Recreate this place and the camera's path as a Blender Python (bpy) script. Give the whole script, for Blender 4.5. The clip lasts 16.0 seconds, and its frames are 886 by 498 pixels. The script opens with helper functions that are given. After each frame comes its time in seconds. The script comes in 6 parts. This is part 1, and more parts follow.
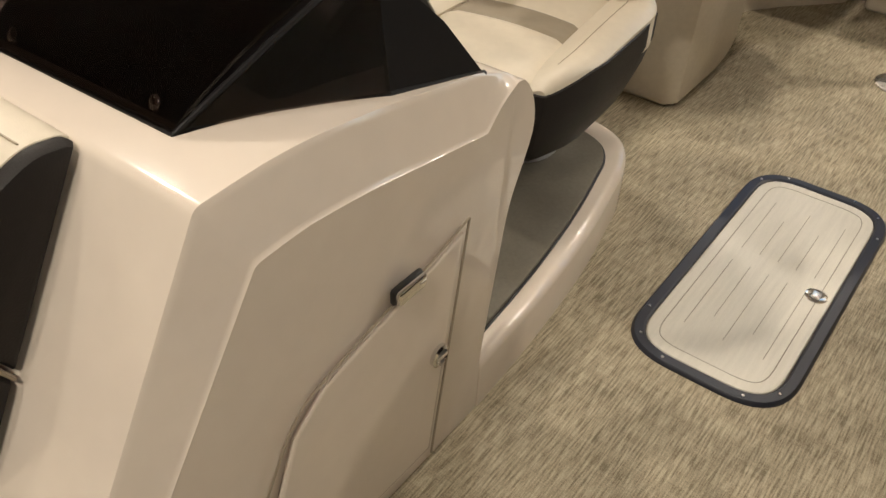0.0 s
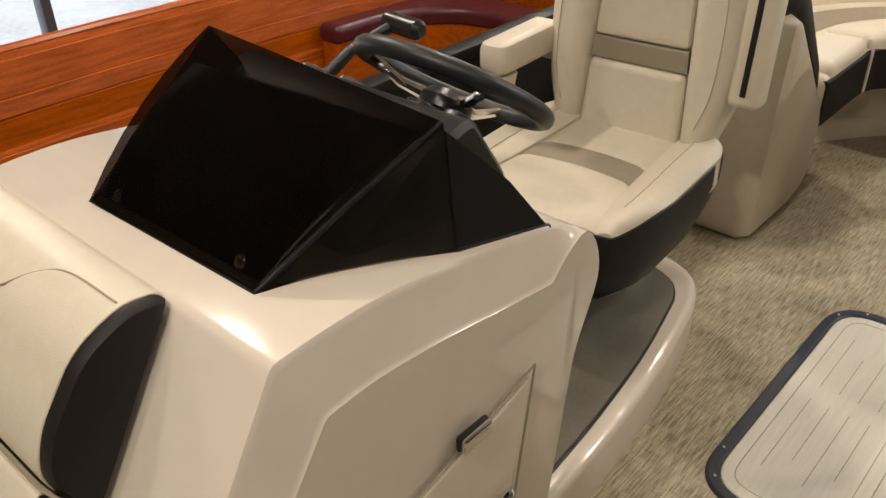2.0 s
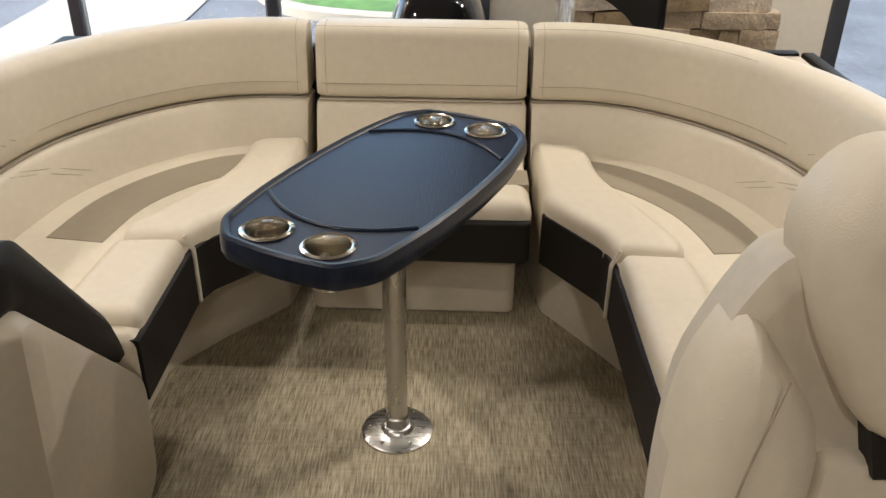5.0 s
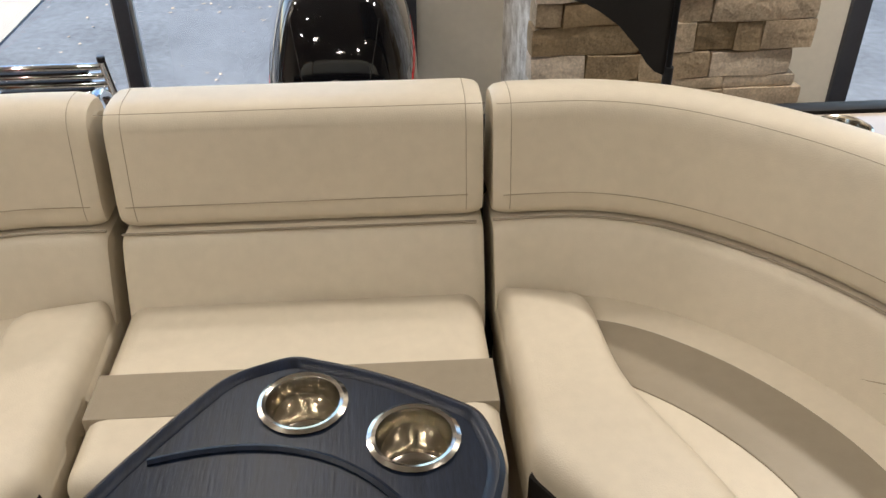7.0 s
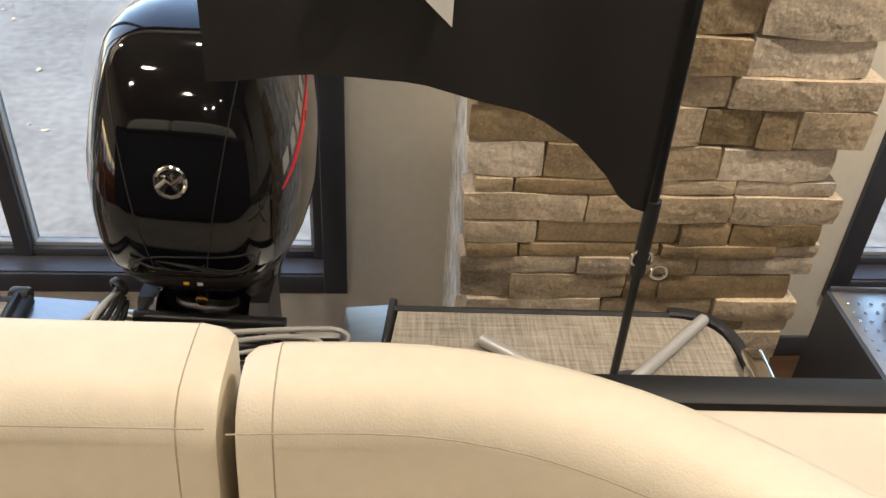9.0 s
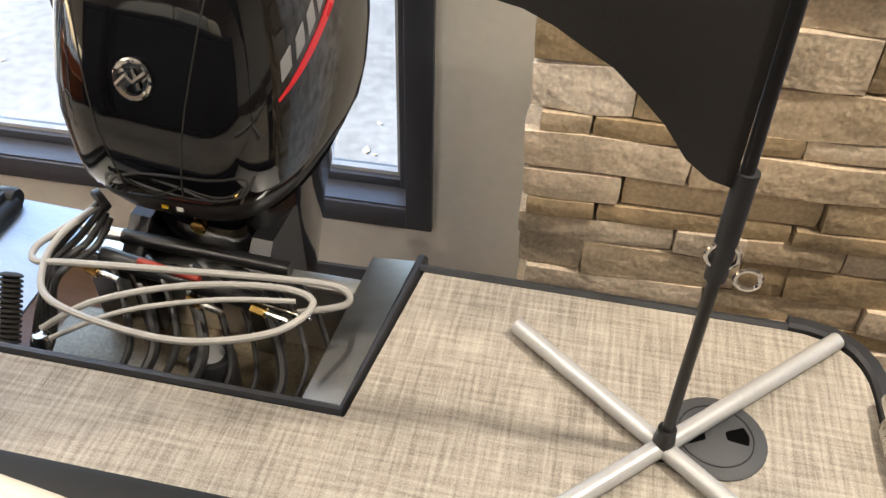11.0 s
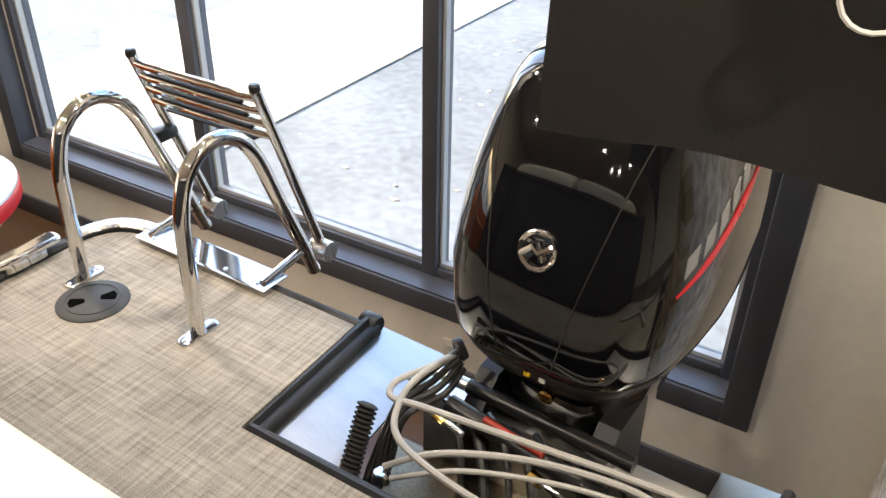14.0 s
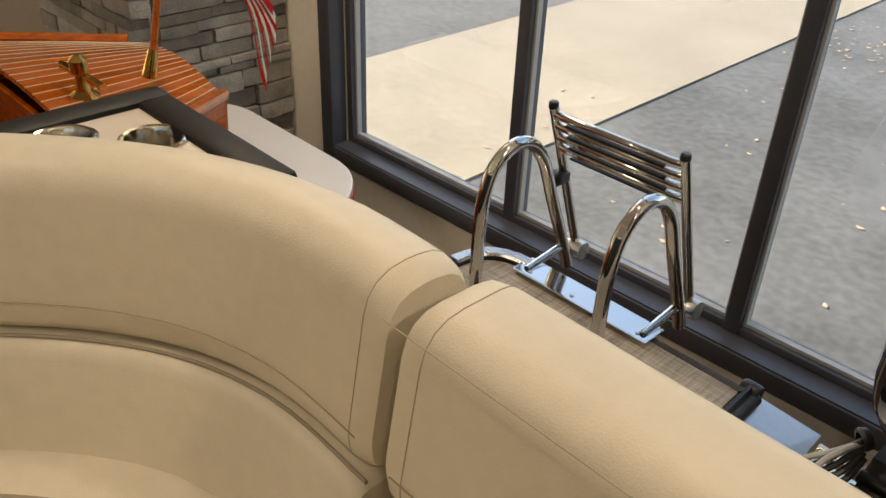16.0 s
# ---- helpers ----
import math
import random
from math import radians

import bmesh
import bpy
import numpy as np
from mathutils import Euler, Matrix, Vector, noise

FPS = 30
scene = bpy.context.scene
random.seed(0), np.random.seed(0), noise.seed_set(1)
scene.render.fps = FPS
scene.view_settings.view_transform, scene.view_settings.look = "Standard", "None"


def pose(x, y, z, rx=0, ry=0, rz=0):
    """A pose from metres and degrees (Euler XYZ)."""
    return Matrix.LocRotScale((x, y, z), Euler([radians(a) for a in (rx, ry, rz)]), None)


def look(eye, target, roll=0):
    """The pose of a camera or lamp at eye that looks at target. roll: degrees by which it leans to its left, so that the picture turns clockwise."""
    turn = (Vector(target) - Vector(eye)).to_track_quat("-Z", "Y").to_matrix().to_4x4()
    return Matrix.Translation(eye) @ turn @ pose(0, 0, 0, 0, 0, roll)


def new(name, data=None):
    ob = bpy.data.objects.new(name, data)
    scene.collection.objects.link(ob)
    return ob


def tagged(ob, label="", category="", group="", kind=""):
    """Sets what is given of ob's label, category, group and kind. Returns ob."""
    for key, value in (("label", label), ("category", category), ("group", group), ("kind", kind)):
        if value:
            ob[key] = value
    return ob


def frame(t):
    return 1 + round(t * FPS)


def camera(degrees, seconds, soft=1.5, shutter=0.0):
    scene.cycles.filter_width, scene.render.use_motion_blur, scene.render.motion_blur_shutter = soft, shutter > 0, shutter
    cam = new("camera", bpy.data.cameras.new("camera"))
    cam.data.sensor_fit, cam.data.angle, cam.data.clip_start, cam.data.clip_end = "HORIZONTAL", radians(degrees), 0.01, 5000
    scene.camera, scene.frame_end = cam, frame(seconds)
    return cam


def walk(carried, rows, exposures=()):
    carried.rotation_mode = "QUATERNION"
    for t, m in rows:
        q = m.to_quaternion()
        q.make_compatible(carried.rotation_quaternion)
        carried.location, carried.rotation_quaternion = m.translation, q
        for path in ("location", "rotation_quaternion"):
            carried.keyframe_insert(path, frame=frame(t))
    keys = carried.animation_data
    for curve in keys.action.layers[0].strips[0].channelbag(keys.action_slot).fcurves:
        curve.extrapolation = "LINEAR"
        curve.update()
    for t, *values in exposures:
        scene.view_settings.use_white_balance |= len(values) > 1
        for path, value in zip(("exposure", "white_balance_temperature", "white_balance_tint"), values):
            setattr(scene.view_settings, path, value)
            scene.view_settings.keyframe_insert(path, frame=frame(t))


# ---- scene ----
cam = camera(55.5, 16.0)
PATH = [
    (0, (0.267, -2.941, 1.334), (-0.637, -1.696, 0.057), 1.9),
    (0.5, (0.31, -2.99, 1.365), (-0.738, -1.829, 0.118), 0.5),
    (1, (0.332, -3.017, 1.385), (-0.789, -1.864, 0.195), 0.2),
    (1.5, (0.327, -3.0, 1.41), (-0.862, -1.822, 0.314), -0.3),
    (2, (0.283, -2.939, 1.403), (-0.861, -1.685, 0.345), -1.4),
    (2.5, (0.186, -2.795, 1.403), (-0.627, -1.3, 0.353), -1.2),
    (3, (0.113, -2.643, 1.418), (-0.307, -0.972, 0.401), -1.0),
    (3.5, (0.105, -2.471, 1.419), (-0.028, -0.733, 0.438), -0.9),
    (4, (0.162, -2.213, 1.418), (0.117, -0.453, 0.469), 0.1),
    (4.2, (0.176, -2.11, 1.419), (0.14, -0.346, 0.477), 0.4),
    (6.3, (0.023, -0.816, 1.394), (0.088, 0.864, 0.31), -0.6),
    (6.5, (0.038, -0.71, 1.388), (0.138, 0.955, 0.285), -0.7),
    (7, (0.193, -0.412, 1.365), (0.301, 1.25, 0.257), -0.4),
    (7.5, (0.304, -0.157, 1.346), (0.435, 1.512, 0.252), 0.4),
    (8, (0.354, 0.181, 1.284), (0.551, 1.853, 0.205), 0.9),
    (8.5, (0.386, 0.414, 1.283), (0.628, 2.046, 0.153), 2.9),
    (8.6, (0.386, 0.442, 1.275), (0.624, 2.069, 0.136), 3.1),
    (8.7, (0.41, 0.441, 1.281), (0.62, 2.069, 0.138), 3.3),
    (10.8, (0.726, 0.844, 1.079), (0.414, 2.35, -0.201), 3.3),
    (11, (0.758, 0.871, 1.056), (0.464, 2.357, -0.25), 1.5),
    (11.5, (0.806, 0.93, 0.998), (0.591, 2.331, -0.413), 0.2),
    (12, (0.761, 0.939, 0.984), (0.414, 2.288, -0.451), -0.4),
    (12.5, (0.675, 0.931, 1.023), (0.069, 2.326, -0.276), -2.2),
    (13, (0.639, 0.91, 1.061), (-0.073, 2.357, -0.122), -1.5),
    (13.5, (0.585, 0.899, 1.081), (-0.217, 2.354, -0.033), -0.1),
    (14, (0.511, 0.894, 1.092), (-0.388, 2.326, 0.024), 1.1),
    (14.5, (0.476, 0.873, 1.108), (-0.485, 2.286, 0.069), 1.6),
    (15, (0.413, 0.8, 1.125), (-0.587, 2.204, 0.11), 3.1),
    (15.5, (0.25, 0.652, 1.159), (-0.792, 2.02, 0.138), 3.2),
    (16, (0.152, 0.539, 1.216), (-1.063, 1.726, 0.16), 2.4),
]
EXPOSURE = [(0.0, 2.20, 6450, 10), (2.0, 2.10, 6450, 10), (2.5, 2.28, 6400, 10), (3.2, 2.12, 6350, 10), (4.0, 2.0, 6250, 10), (6.5, 1.77, 6080, 10), (7.5, 1.80, 6350, 10), (8.0, 1.92, 6700, 10), (8.5, 1.98, 6750, 10), (11.0, 2.72, 6350, 10), (11.5, 2.68, 6300, 10), (12.5, 2.82, 6000, 10), (13.0, 2.90, 5900, 10), (13.5, 2.75, 6200, 10), (14.0, 2.65, 6500, 10), (14.5, 2.35, 6500, 10), (15.5, 1.62, 7300, 10), (16.0, 1.35, 7600, 10)]
walk(cam, [(t, look(eye, target, roll)) for t, eye, target, roll in PATH], EXPOSURE)


# ---------------------------------------------------------------- light
world = bpy.data.worlds.new("sky_world")
scene.world = world
world.use_nodes = True
wn = world.node_tree.nodes
sky = wn.new("ShaderNodeTexSky")
sky.sky_type = 'NISHITA'
sky.sun_disc = False
sky.sun_elevation = radians(33)
sky.sun_rotation = radians(-93)
world.node_tree.links.new(sky.outputs[0], wn["Background"].inputs[0])
wn["Background"].inputs[1].default_value = 0.15


def lamp(name, kind, energy, color, m, **more):
    d = bpy.data.lights.new(name, kind)
    d.energy, d.color = energy, color
    if "size" in more:
        d.shape, d.size, d.size_y = 'RECTANGLE', more["size"], more.get("size_y", more["size"])
    if "angle" in more:
        d.angle = more["angle"]
    ob = new(name, d)
    ob.matrix_world = m
    return ob


lamp("sun", 'SUN', 4.0, (1.0, 0.95, 0.86), look((-14, 5.2, 9), (0, 6, 0)), angle=radians(0.6))
WARM = (1.0, 0.885, 0.74)
# unseen spots; (-2.8, 2.4) is added in place of daylight on the swim platform
for lx, ly, watt in ((-0.8, -4.3, 5), (0.15, -4.0, 10), (-1.4, -2.6, 3), (1.3, -2.9, 3), (-1.5, -0.2, 6), (1.5, -0.2, 3.8), (1.1, 1.7, 1.8), (-0.4, 2.05, 6), (-2.8, 2.4, 14), (2.3, 1.7, 22), (-3.0, -1.6, 14)):
    lamp("ceiling_lamp", 'AREA', watt, WARM, look((lx, ly, 3.05), (lx, ly, 0)), size=0.14)

# ---------------------------------------------------------------- materials


def material(name, color, rough=0.5, metal=0.0, **more):
    """Principled material with two scales of colour variation and a fine relief."""
    m = bpy.data.materials.new(name)
    m.use_nodes = True
    nt = m.node_tree
    b = nt.nodes["Principled BSDF"]
    b.inputs["Roughness"].default_value, b.inputs["Metallic"].default_value = rough, metal
    b.inputs["Base Color"].default_value = (*color, 1)
    b.inputs["Coat Weight"].default_value = more.get("coat", 0.0)
    b.inputs["Coat Roughness"].default_value = 0.05
    b.inputs["Specular IOR Level"].default_value = more.get("spec", 0.5)
    tc = nt.nodes.new("ShaderNodeTexCoord")
    vary = more.get("vary", 0.08)
    if vary:
        n1 = nt.nodes.new("ShaderNodeTexNoise")
        n1.inputs["Scale"].default_value, n1.inputs["Detail"].default_value = more.get("scale", 6), 5
        n2 = nt.nodes.new("ShaderNodeTexNoise")
        n2.inputs["Scale"].default_value, n2.inputs["Detail"].default_value = more.get("scale", 6) * 14, 3
        mp = nt.nodes.new("ShaderNodeMapping")
        mp.inputs["Scale"].default_value = more.get("stretch", (1, 1, 1))
        nt.links.new(tc.outputs["Object"], mp.inputs[0])
        add = nt.nodes.new("ShaderNodeMath")
        add.operation = 'MULTIPLY_ADD'
        add.inputs[1].default_value = 0.45
        for n in (n1, n2):
            nt.links.new(mp.outputs[0], n.inputs["Vector"])
        nt.links.new(n2.outputs[0], add.inputs[0])
        sc = nt.nodes.new("ShaderNodeMath")
        sc.operation = 'MULTIPLY'
        sc.inputs[1].default_value = 0.55
        nt.links.new(n1.outputs[0], sc.inputs[0])
        nt.links.new(sc.outputs[0], add.inputs[2])
        ramp = nt.nodes.new("ShaderNodeValToRGB")
        dark = more.get("dark", tuple(c * (1 - 2 * vary) for c in color))
        light = more.get("light", tuple(min(1, c * (1 + vary)) for c in color))
        ramp.color_ramp.elements[0].position, ramp.color_ramp.elements[1].position = more.get("span", (0.3, 0.7))
        ramp.color_ramp.elements[0].color, ramp.color_ramp.elements[1].color = (*dark, 1), (*light, 1)
        nt.links.new(add.outputs[0], ramp.inputs[0])
        out = ramp.outputs[0]
        if more.get("random"):
            info = nt.nodes.new("ShaderNodeObjectInfo")
            hsv = nt.nodes.new("ShaderNodeHueSaturation")
            mr = nt.nodes.new("ShaderNodeMapRange")
            mr.inputs["To Min"].default_value, mr.inputs["To Max"].default_value = more["random"]
            nt.links.new(info.outputs["Random"], mr.inputs[0])
            nt.links.new(mr.outputs[0], hsv.inputs["Value"])
            ms = nt.nodes.new("ShaderNodeMapRange")
            ms.inputs["To Min"].default_value, ms.inputs["To Max"].default_value = more.get("sat", (1.15, 0.55))
            nt.links.new(info.outputs["Random"], ms.inputs[0])
            nt.links.new(ms.outputs[0], hsv.inputs["Saturation"])
            nt.links.new(out, hsv.inputs["Color"])
            out = hsv.outputs[0]
        nt.links.new(out, b.inputs["Base Color"])
        rr = nt.nodes.new("ShaderNodeMapRange")
        rr.inputs["To Min"].default_value = max(0.0, rough - more.get("gloss_vary", 0.06))
        rr.inputs["To Max"].default_value = min(1.0, rough + more.get("gloss_vary", 0.06))
        nt.links.new(n1.outputs[0], rr.inputs[0])
        nt.links.new(rr.outputs[0], b.inputs["Roughness"])
    if more.get("bump"):
        nb = nt.nodes.new("ShaderNodeTexVoronoi" if more.get("leather") else "ShaderNodeTexNoise")
        nb.inputs["Scale"].default_value = more.get("bump_scale", 300)
        mb = nt.nodes.new("ShaderNodeMapping")
        mb.inputs["Scale"].default_value = more.get("stretch", (1, 1, 1))
        nt.links.new(tc.outputs["Object"], mb.inputs[0])
        nt.links.new(mb.outputs[0], nb.inputs["Vector"])
        bu = nt.nodes.new("ShaderNodeBump")
        bu.inputs["Strength"].default_value, bu.inputs["Distance"].default_value = more["bump"], more.get("bump_depth", 0.001)
        nt.links.new(nb.outputs[0], bu.inputs["Height"])
        nt.links.new(bu.outputs[0], b.inputs["Normal"])
    return m


def woven(name, dark, light, sx, sy, cross=0.45, rough=0.6, strand=9):
    """Woven vinyl flooring: threads along both axes, of slightly different tones."""
    m = material(name, light, rough, vary=0)
    nt = m.node_tree
    b = nt.nodes["Principled BSDF"]
    tc = nt.nodes.new("ShaderNodeTexCoord")
    vals = []
    for scale in ((sx, strand, 1), (9, sy, 1), (5, 5, 1), (330, 330, 1)):
        mp = nt.nodes.new("ShaderNodeMapping")
        mp.inputs["Scale"].default_value = scale
        n = nt.nodes.new("ShaderNodeTexNoise")
        n.inputs["Scale"].default_value, n.inputs["Detail"].default_value = 1.0, 4
        nt.links.new(tc.outputs["Object"], mp.inputs[0])
        nt.links.new(mp.outputs[0], n.inputs["Vector"])
        vals.append(n.outputs[0])

    def blend(a, c, w):
        k = nt.nodes.new("ShaderNodeMix")
        k.inputs[0].default_value = w
        nt.links.new(a, k.inputs[2])
        nt.links.new(c, k.inputs[3])
        return k.outputs[0]
    v = blend(blend(vals[0], vals[1], cross), vals[3], 0.3)
    v = blend(v, vals[2], 0.16)
    ramp = nt.nodes.new("ShaderNodeValToRGB")
    ramp.color_ramp.elements[0].position, ramp.color_ramp.elements[1].position = 0.40, 0.60
    ramp.color_ramp.elements[0].color, ramp.color_ramp.elements[1].color = (*dark, 1), (*light, 1)
    nt.links.new(v, ramp.inputs[0])
    nt.links.new(ramp.outputs[0], b.inputs["Base Color"])
    bu = nt.nodes.new("ShaderNodeBump")
    bu.inputs["Strength"].default_value, bu.inputs["Distance"].default_value = 0.5, 0.002
    nt.links.new(v, bu.inputs["Height"])
    nt.links.new(bu.outputs[0], b.inputs["Normal"])
    return m


CREAM = material("cream_vinyl", (0.66, 0.592, 0.475), 0.42, vary=0.04, scale=3, bump=0.25, bump_scale=420, leather=True)
TAUPE = material("taupe_vinyl", (0.30, 0.255, 0.19), 0.45, vary=0.05, scale=3, bump=0.25, bump_scale=420, leather=True)
BROWN = material("dark_brown_vinyl", (0.012, 0.0095, 0.0085), 0.55, spec=0.3, vary=0.1, scale=5, bump=0.25, bump_scale=420, leather=True)
PALETUBE = material("pale_satin_tube", (0.50, 0.50, 0.49), 0.35, 0.35, vary=0.06, scale=9)
STITCH = material("stitch_thread", (0.40, 0.34, 0.25), 0.7, vary=0.1, scale=80)
PIPING = material("pale_piping", (0.62, 0.57, 0.48), 0.45, vary=0.04)
MOULD = material("moulded_plastic", (0.55, 0.49, 0.39), 0.55, vary=0.05, scale=4, bump=0.2, bump_scale=500)
GELCOAT = material("gelcoat", (0.72, 0.64, 0.55), 0.16, vary=0.025, scale=1.5, coat=0.6, gloss_vary=0.04)
LOGO = material("logo_black", (0.018, 0.016, 0.015), 0.4, vary=0.1)
FLOOR = woven("woven_floor", (0.145, 0.118, 0.070), (0.48, 0.415, 0.295), 240, 110, 0.18, strand=17)
DECKM = woven("woven_deck", (0.165, 0.142, 0.115), (0.43, 0.385, 0.32), 150, 130)
PAD = material("grey_foot_pad", (0.17, 0.155, 0.12), 0.75, vary=0.1, scale=9, bump=0.4, bump_scale=600)
CHROME = material("chrome", (0.78, 0.77, 0.75), 0.06, 1.0, vary=0.03, scale=8, gloss_vary=0.03)
STEEL = material("brushed_steel", (0.60, 0.59, 0.57), 0.28, 1.0, vary=0.05, scale=6, stretch=(1, 12, 1))
CUPS = material("spun_steel", (0.72, 0.68, 0.60), 0.15, 1.0, vary=0.05, scale=6, gloss_vary=0.05)
ALU = material("bare_aluminium", (0.66, 0.66, 0.65), 0.36, 1.0, vary=0.07, scale=4, stretch=(1, 6, 1), bump=0.1, bump_scale=60)
BLACKGLOSS = material("black_cowl_paint", (0.0045, 0.0045, 0.0055), 0.05, spec=0.15, vary=0.1, scale=3, coat=1.0, gloss_vary=0.02)
BLACKSATIN = material("black_satin", (0.014, 0.014, 0.015), 0.32, vary=0.15, scale=12, bump=0.1, bump_scale=200)
# bare aluminium with the well's shade and brownish reflections put into its colour
SHADEDALU = material("shaded_aluminium", (0.26, 0.215, 0.15), 0.34, 1.0, vary=0.25, scale=9, bump=0.2, bump_scale=40)
RUBBER = material("black_trim", (0.022, 0.023, 0.026), 0.42, vary=0.15, scale=20, bump=0.15, bump_scale=300)
RAILBLACK = material("black_rail_paint", (0.009, 0.0085, 0.009), 0.5, spec=0.2, vary=0.1, scale=9)
TABLE = material("black_stained_wood", (0.008, 0.014, 0.031), 0.36, spec=0.32, vary=0.35, scale=9, stretch=(9, 0.8, 2), bump=0.35, bump_scale=28)
HATCH = material("hatch_pad", (0.66, 0.63, 0.55), 0.4, vary=0.06, scale=7, stretch=(14, 1, 1), bump=0.2, bump_scale=120)
GROOVE = material("hatch_groove", (0.38, 0.35, 0.28), 0.6, vary=0.1)
WOOD = material("varnished_mahogany", (0.46, 0.105, 0.018), 0.22, sat=(1.08, 0.98), vary=0.30, scale=5, stretch=(9, 0.7, 9), coat=0.35, random=(0.8, 1.15))
CAULK = material("pale_caulk", (0.60, 0.50, 0.34), 0.5, vary=0.06)
MAROON = material("maroon_vinyl", (0.075, 0.010, 0.014), 0.35, vary=0.12, scale=5, bump=0.2, bump_scale=300)
WHITEGEL = material("white_gelcoat", (0.82, 0.81, 0.79), 0.2, vary=0.02, coat=0.5)
REDSTRIPE = material("red_stripe", (0.50, 0.015, 0.022), 0.3, vary=0.06)
BRASS = material("polished_brass", (0.75, 0.47, 0.14), 0.16, 1.0, vary=0.08, scale=12)
WALL = material("beige_wall_paint", (0.84, 0.785, 0.68), 0.75, vary=0.035, scale=2, bump=0.15, bump_scale=160)
CEIL = material("ceiling_paint", (0.5, 0.47, 0.42), 0.9, vary=0.04, scale=2, bump=0.2, bump_scale=90)
SHOWFLOOR = material("dark_wood_floor", (0.10, 0.055, 0.030), 0.35, vary=0.25, scale=3, stretch=(1, 8, 1))
FRAMEM = material("grey_window_frame", (0.070, 0.074, 0.090), 0.34, vary=0.08, scale=8, bump=0.1, bump_scale=240)
GASKET = material("pale_gasket", (0.45, 0.46, 0.47), 0.4, vary=0.05)
STONE = material("ledge_stone", (0.36, 0.29, 0.205), 0.85, vary=0.22, scale=9, dark=(0.22, 0.175, 0.115), light=(0.70, 0.53, 0.33), span=(0.25, 0.68), random=(0.55, 1.3), bump=0.9, bump_scale=38, bump_depth=0.006)
GREYSTONE = material("grey_ledge_stone", (0.25, 0.235, 0.21), 0.85, vary=0.25, scale=9, dark=(0.12, 0.12, 0.115), light=(0.38, 0.34, 0.28), span=(0.28, 0.72), random=(0.5, 1.25), bump=0.9, bump_scale=38, bump_depth=0.006)
MORTAR = material("mortar", (0.16, 0.13, 0.10), 0.95, vary=0.2, scale=14, bump=0.7, bump_scale=60, bump_depth=0.004)
PLASTER = material("smeared_plaster", (0.62, 0.60, 0.57), 0.9, vary=0.3, scale=16, dark=(0.26, 0.23, 0.19), light=(0.80, 0.79, 0.77), span=(0.36, 0.6), bump=0.8, bump_scale=40, bump_depth=0.006)
ASPHALT = material("asphalt", (0.125, 0.13, 0.14), 0.9, vary=0.25, scale=1.2, bump=0.5, bump_scale=120, bump_depth=0.003)
CONCRETE = material("pale_concrete", (0.33, 0.29, 0.235), 0.85, vary=0.1, scale=1.1, bump=0.3, bump_scale=90)
GRASS = material("grass", (0.08, 0.17, 0.035), 0.9, vary=0.4, scale=6)
LEAF = material("dry_leaf", (0.58, 0.42, 0.26), 0.8, vary=0.3, scale=40, random=(0.6, 1.4))
FABRIC = material("black_flag_fabric", (0.012, 0.010, 0.009), 0.75, vary=0.15, scale=8, bump=0.3, bump_scale=500)
WHITEPRINT = material("white_print", (0.75, 0.74, 0.72), 0.6, vary=0.03)
REDPRINT = material("red_print", (0.55, 0.012, 0.018), 0.3, vary=0.05)
GREYPRINT = material("silver_print", (0.20, 0.20, 0.20), 0.4, vary=0.05)
CABLEGREY = material("grey_cable", (0.34, 0.33, 0.31), 0.45, vary=0.06)
CABLEBLACK = material("black_cable", (0.012, 0.012, 0.012), 0.4, vary=0.1)
CABLERED = material("red_cable", (0.26, 0.022, 0.010), 0.45, vary=0.08)
YELLOW = material("yellow_paint", (0.75, 0.50, 0.02), 0.5, vary=0.06)


def clear(name, color, rough=0.0, mix=0.5):
    """Thin tinted pane: mostly lets light through, with a mirror gloss."""
    m = bpy.data.materials.new(name)
    m.use_nodes = True
    nt = m.node_tree
    nt.nodes.remove(nt.nodes["Principled BSDF"])
    tr, gl, mx = nt.nodes.new("ShaderNodeBsdfTransparent"), nt.nodes.new("ShaderNodeBsdfGlossy"), nt.nodes.new("ShaderNodeMixShader")
    tr.inputs[0].default_value = (*color, 1)
    gl.inputs["Roughness"].default_value = rough
    lw = nt.nodes.new("ShaderNodeLayerWeight")
    lw.inputs[0].default_value = 0.5
    po = nt.nodes.new("ShaderNodeMath")
    po.operation = 'POWER'
    po.inputs[1].default_value = 5.0
    ma = nt.nodes.new("ShaderNodeMath")
    ma.operation = 'MULTIPLY_ADD'
    ma.inputs[1].default_value, ma.inputs[2].default_value = 0.9, 0.035
    nt.links.new(lw.outputs["Facing"], po.inputs[0])
    nt.links.new(po.outputs[0], ma.inputs[0])
    nt.links.new(ma.outputs[0], mx.inputs[0])
    nt.links.new(tr.outputs[0], mx.inputs[1])
    nt.links.new(gl.outputs[0], mx.inputs[2])
    nt.links.new(mx.outputs[0], nt.nodes["Material Output"].inputs[0])
    return m


GLASS = clear("window_glass", (0.97, 0.98, 0.98))
SMOKE = clear("smoked_acrylic", (0.27, 0.24, 0.23), 0.02)

# ---------------------------------------------------------------- mesh tools


def finish(bm, name, mat, smooth=True, angle=38):
    bmesh.ops.remove_doubles(bm, verts=bm.verts, dist=2e-5)
    bmesh.ops.recalc_face_normals(bm, faces=bm.faces)
    me = bpy.data.meshes.new(name)
    bm.to_mesh(me)
    bm.free()
    if smooth:
        me.polygons.foreach_set("use_smooth", [True] * len(me.polygons))
        me.set_sharp_from_angle(angle=radians(angle))
    me.materials.append(mat)
    return me


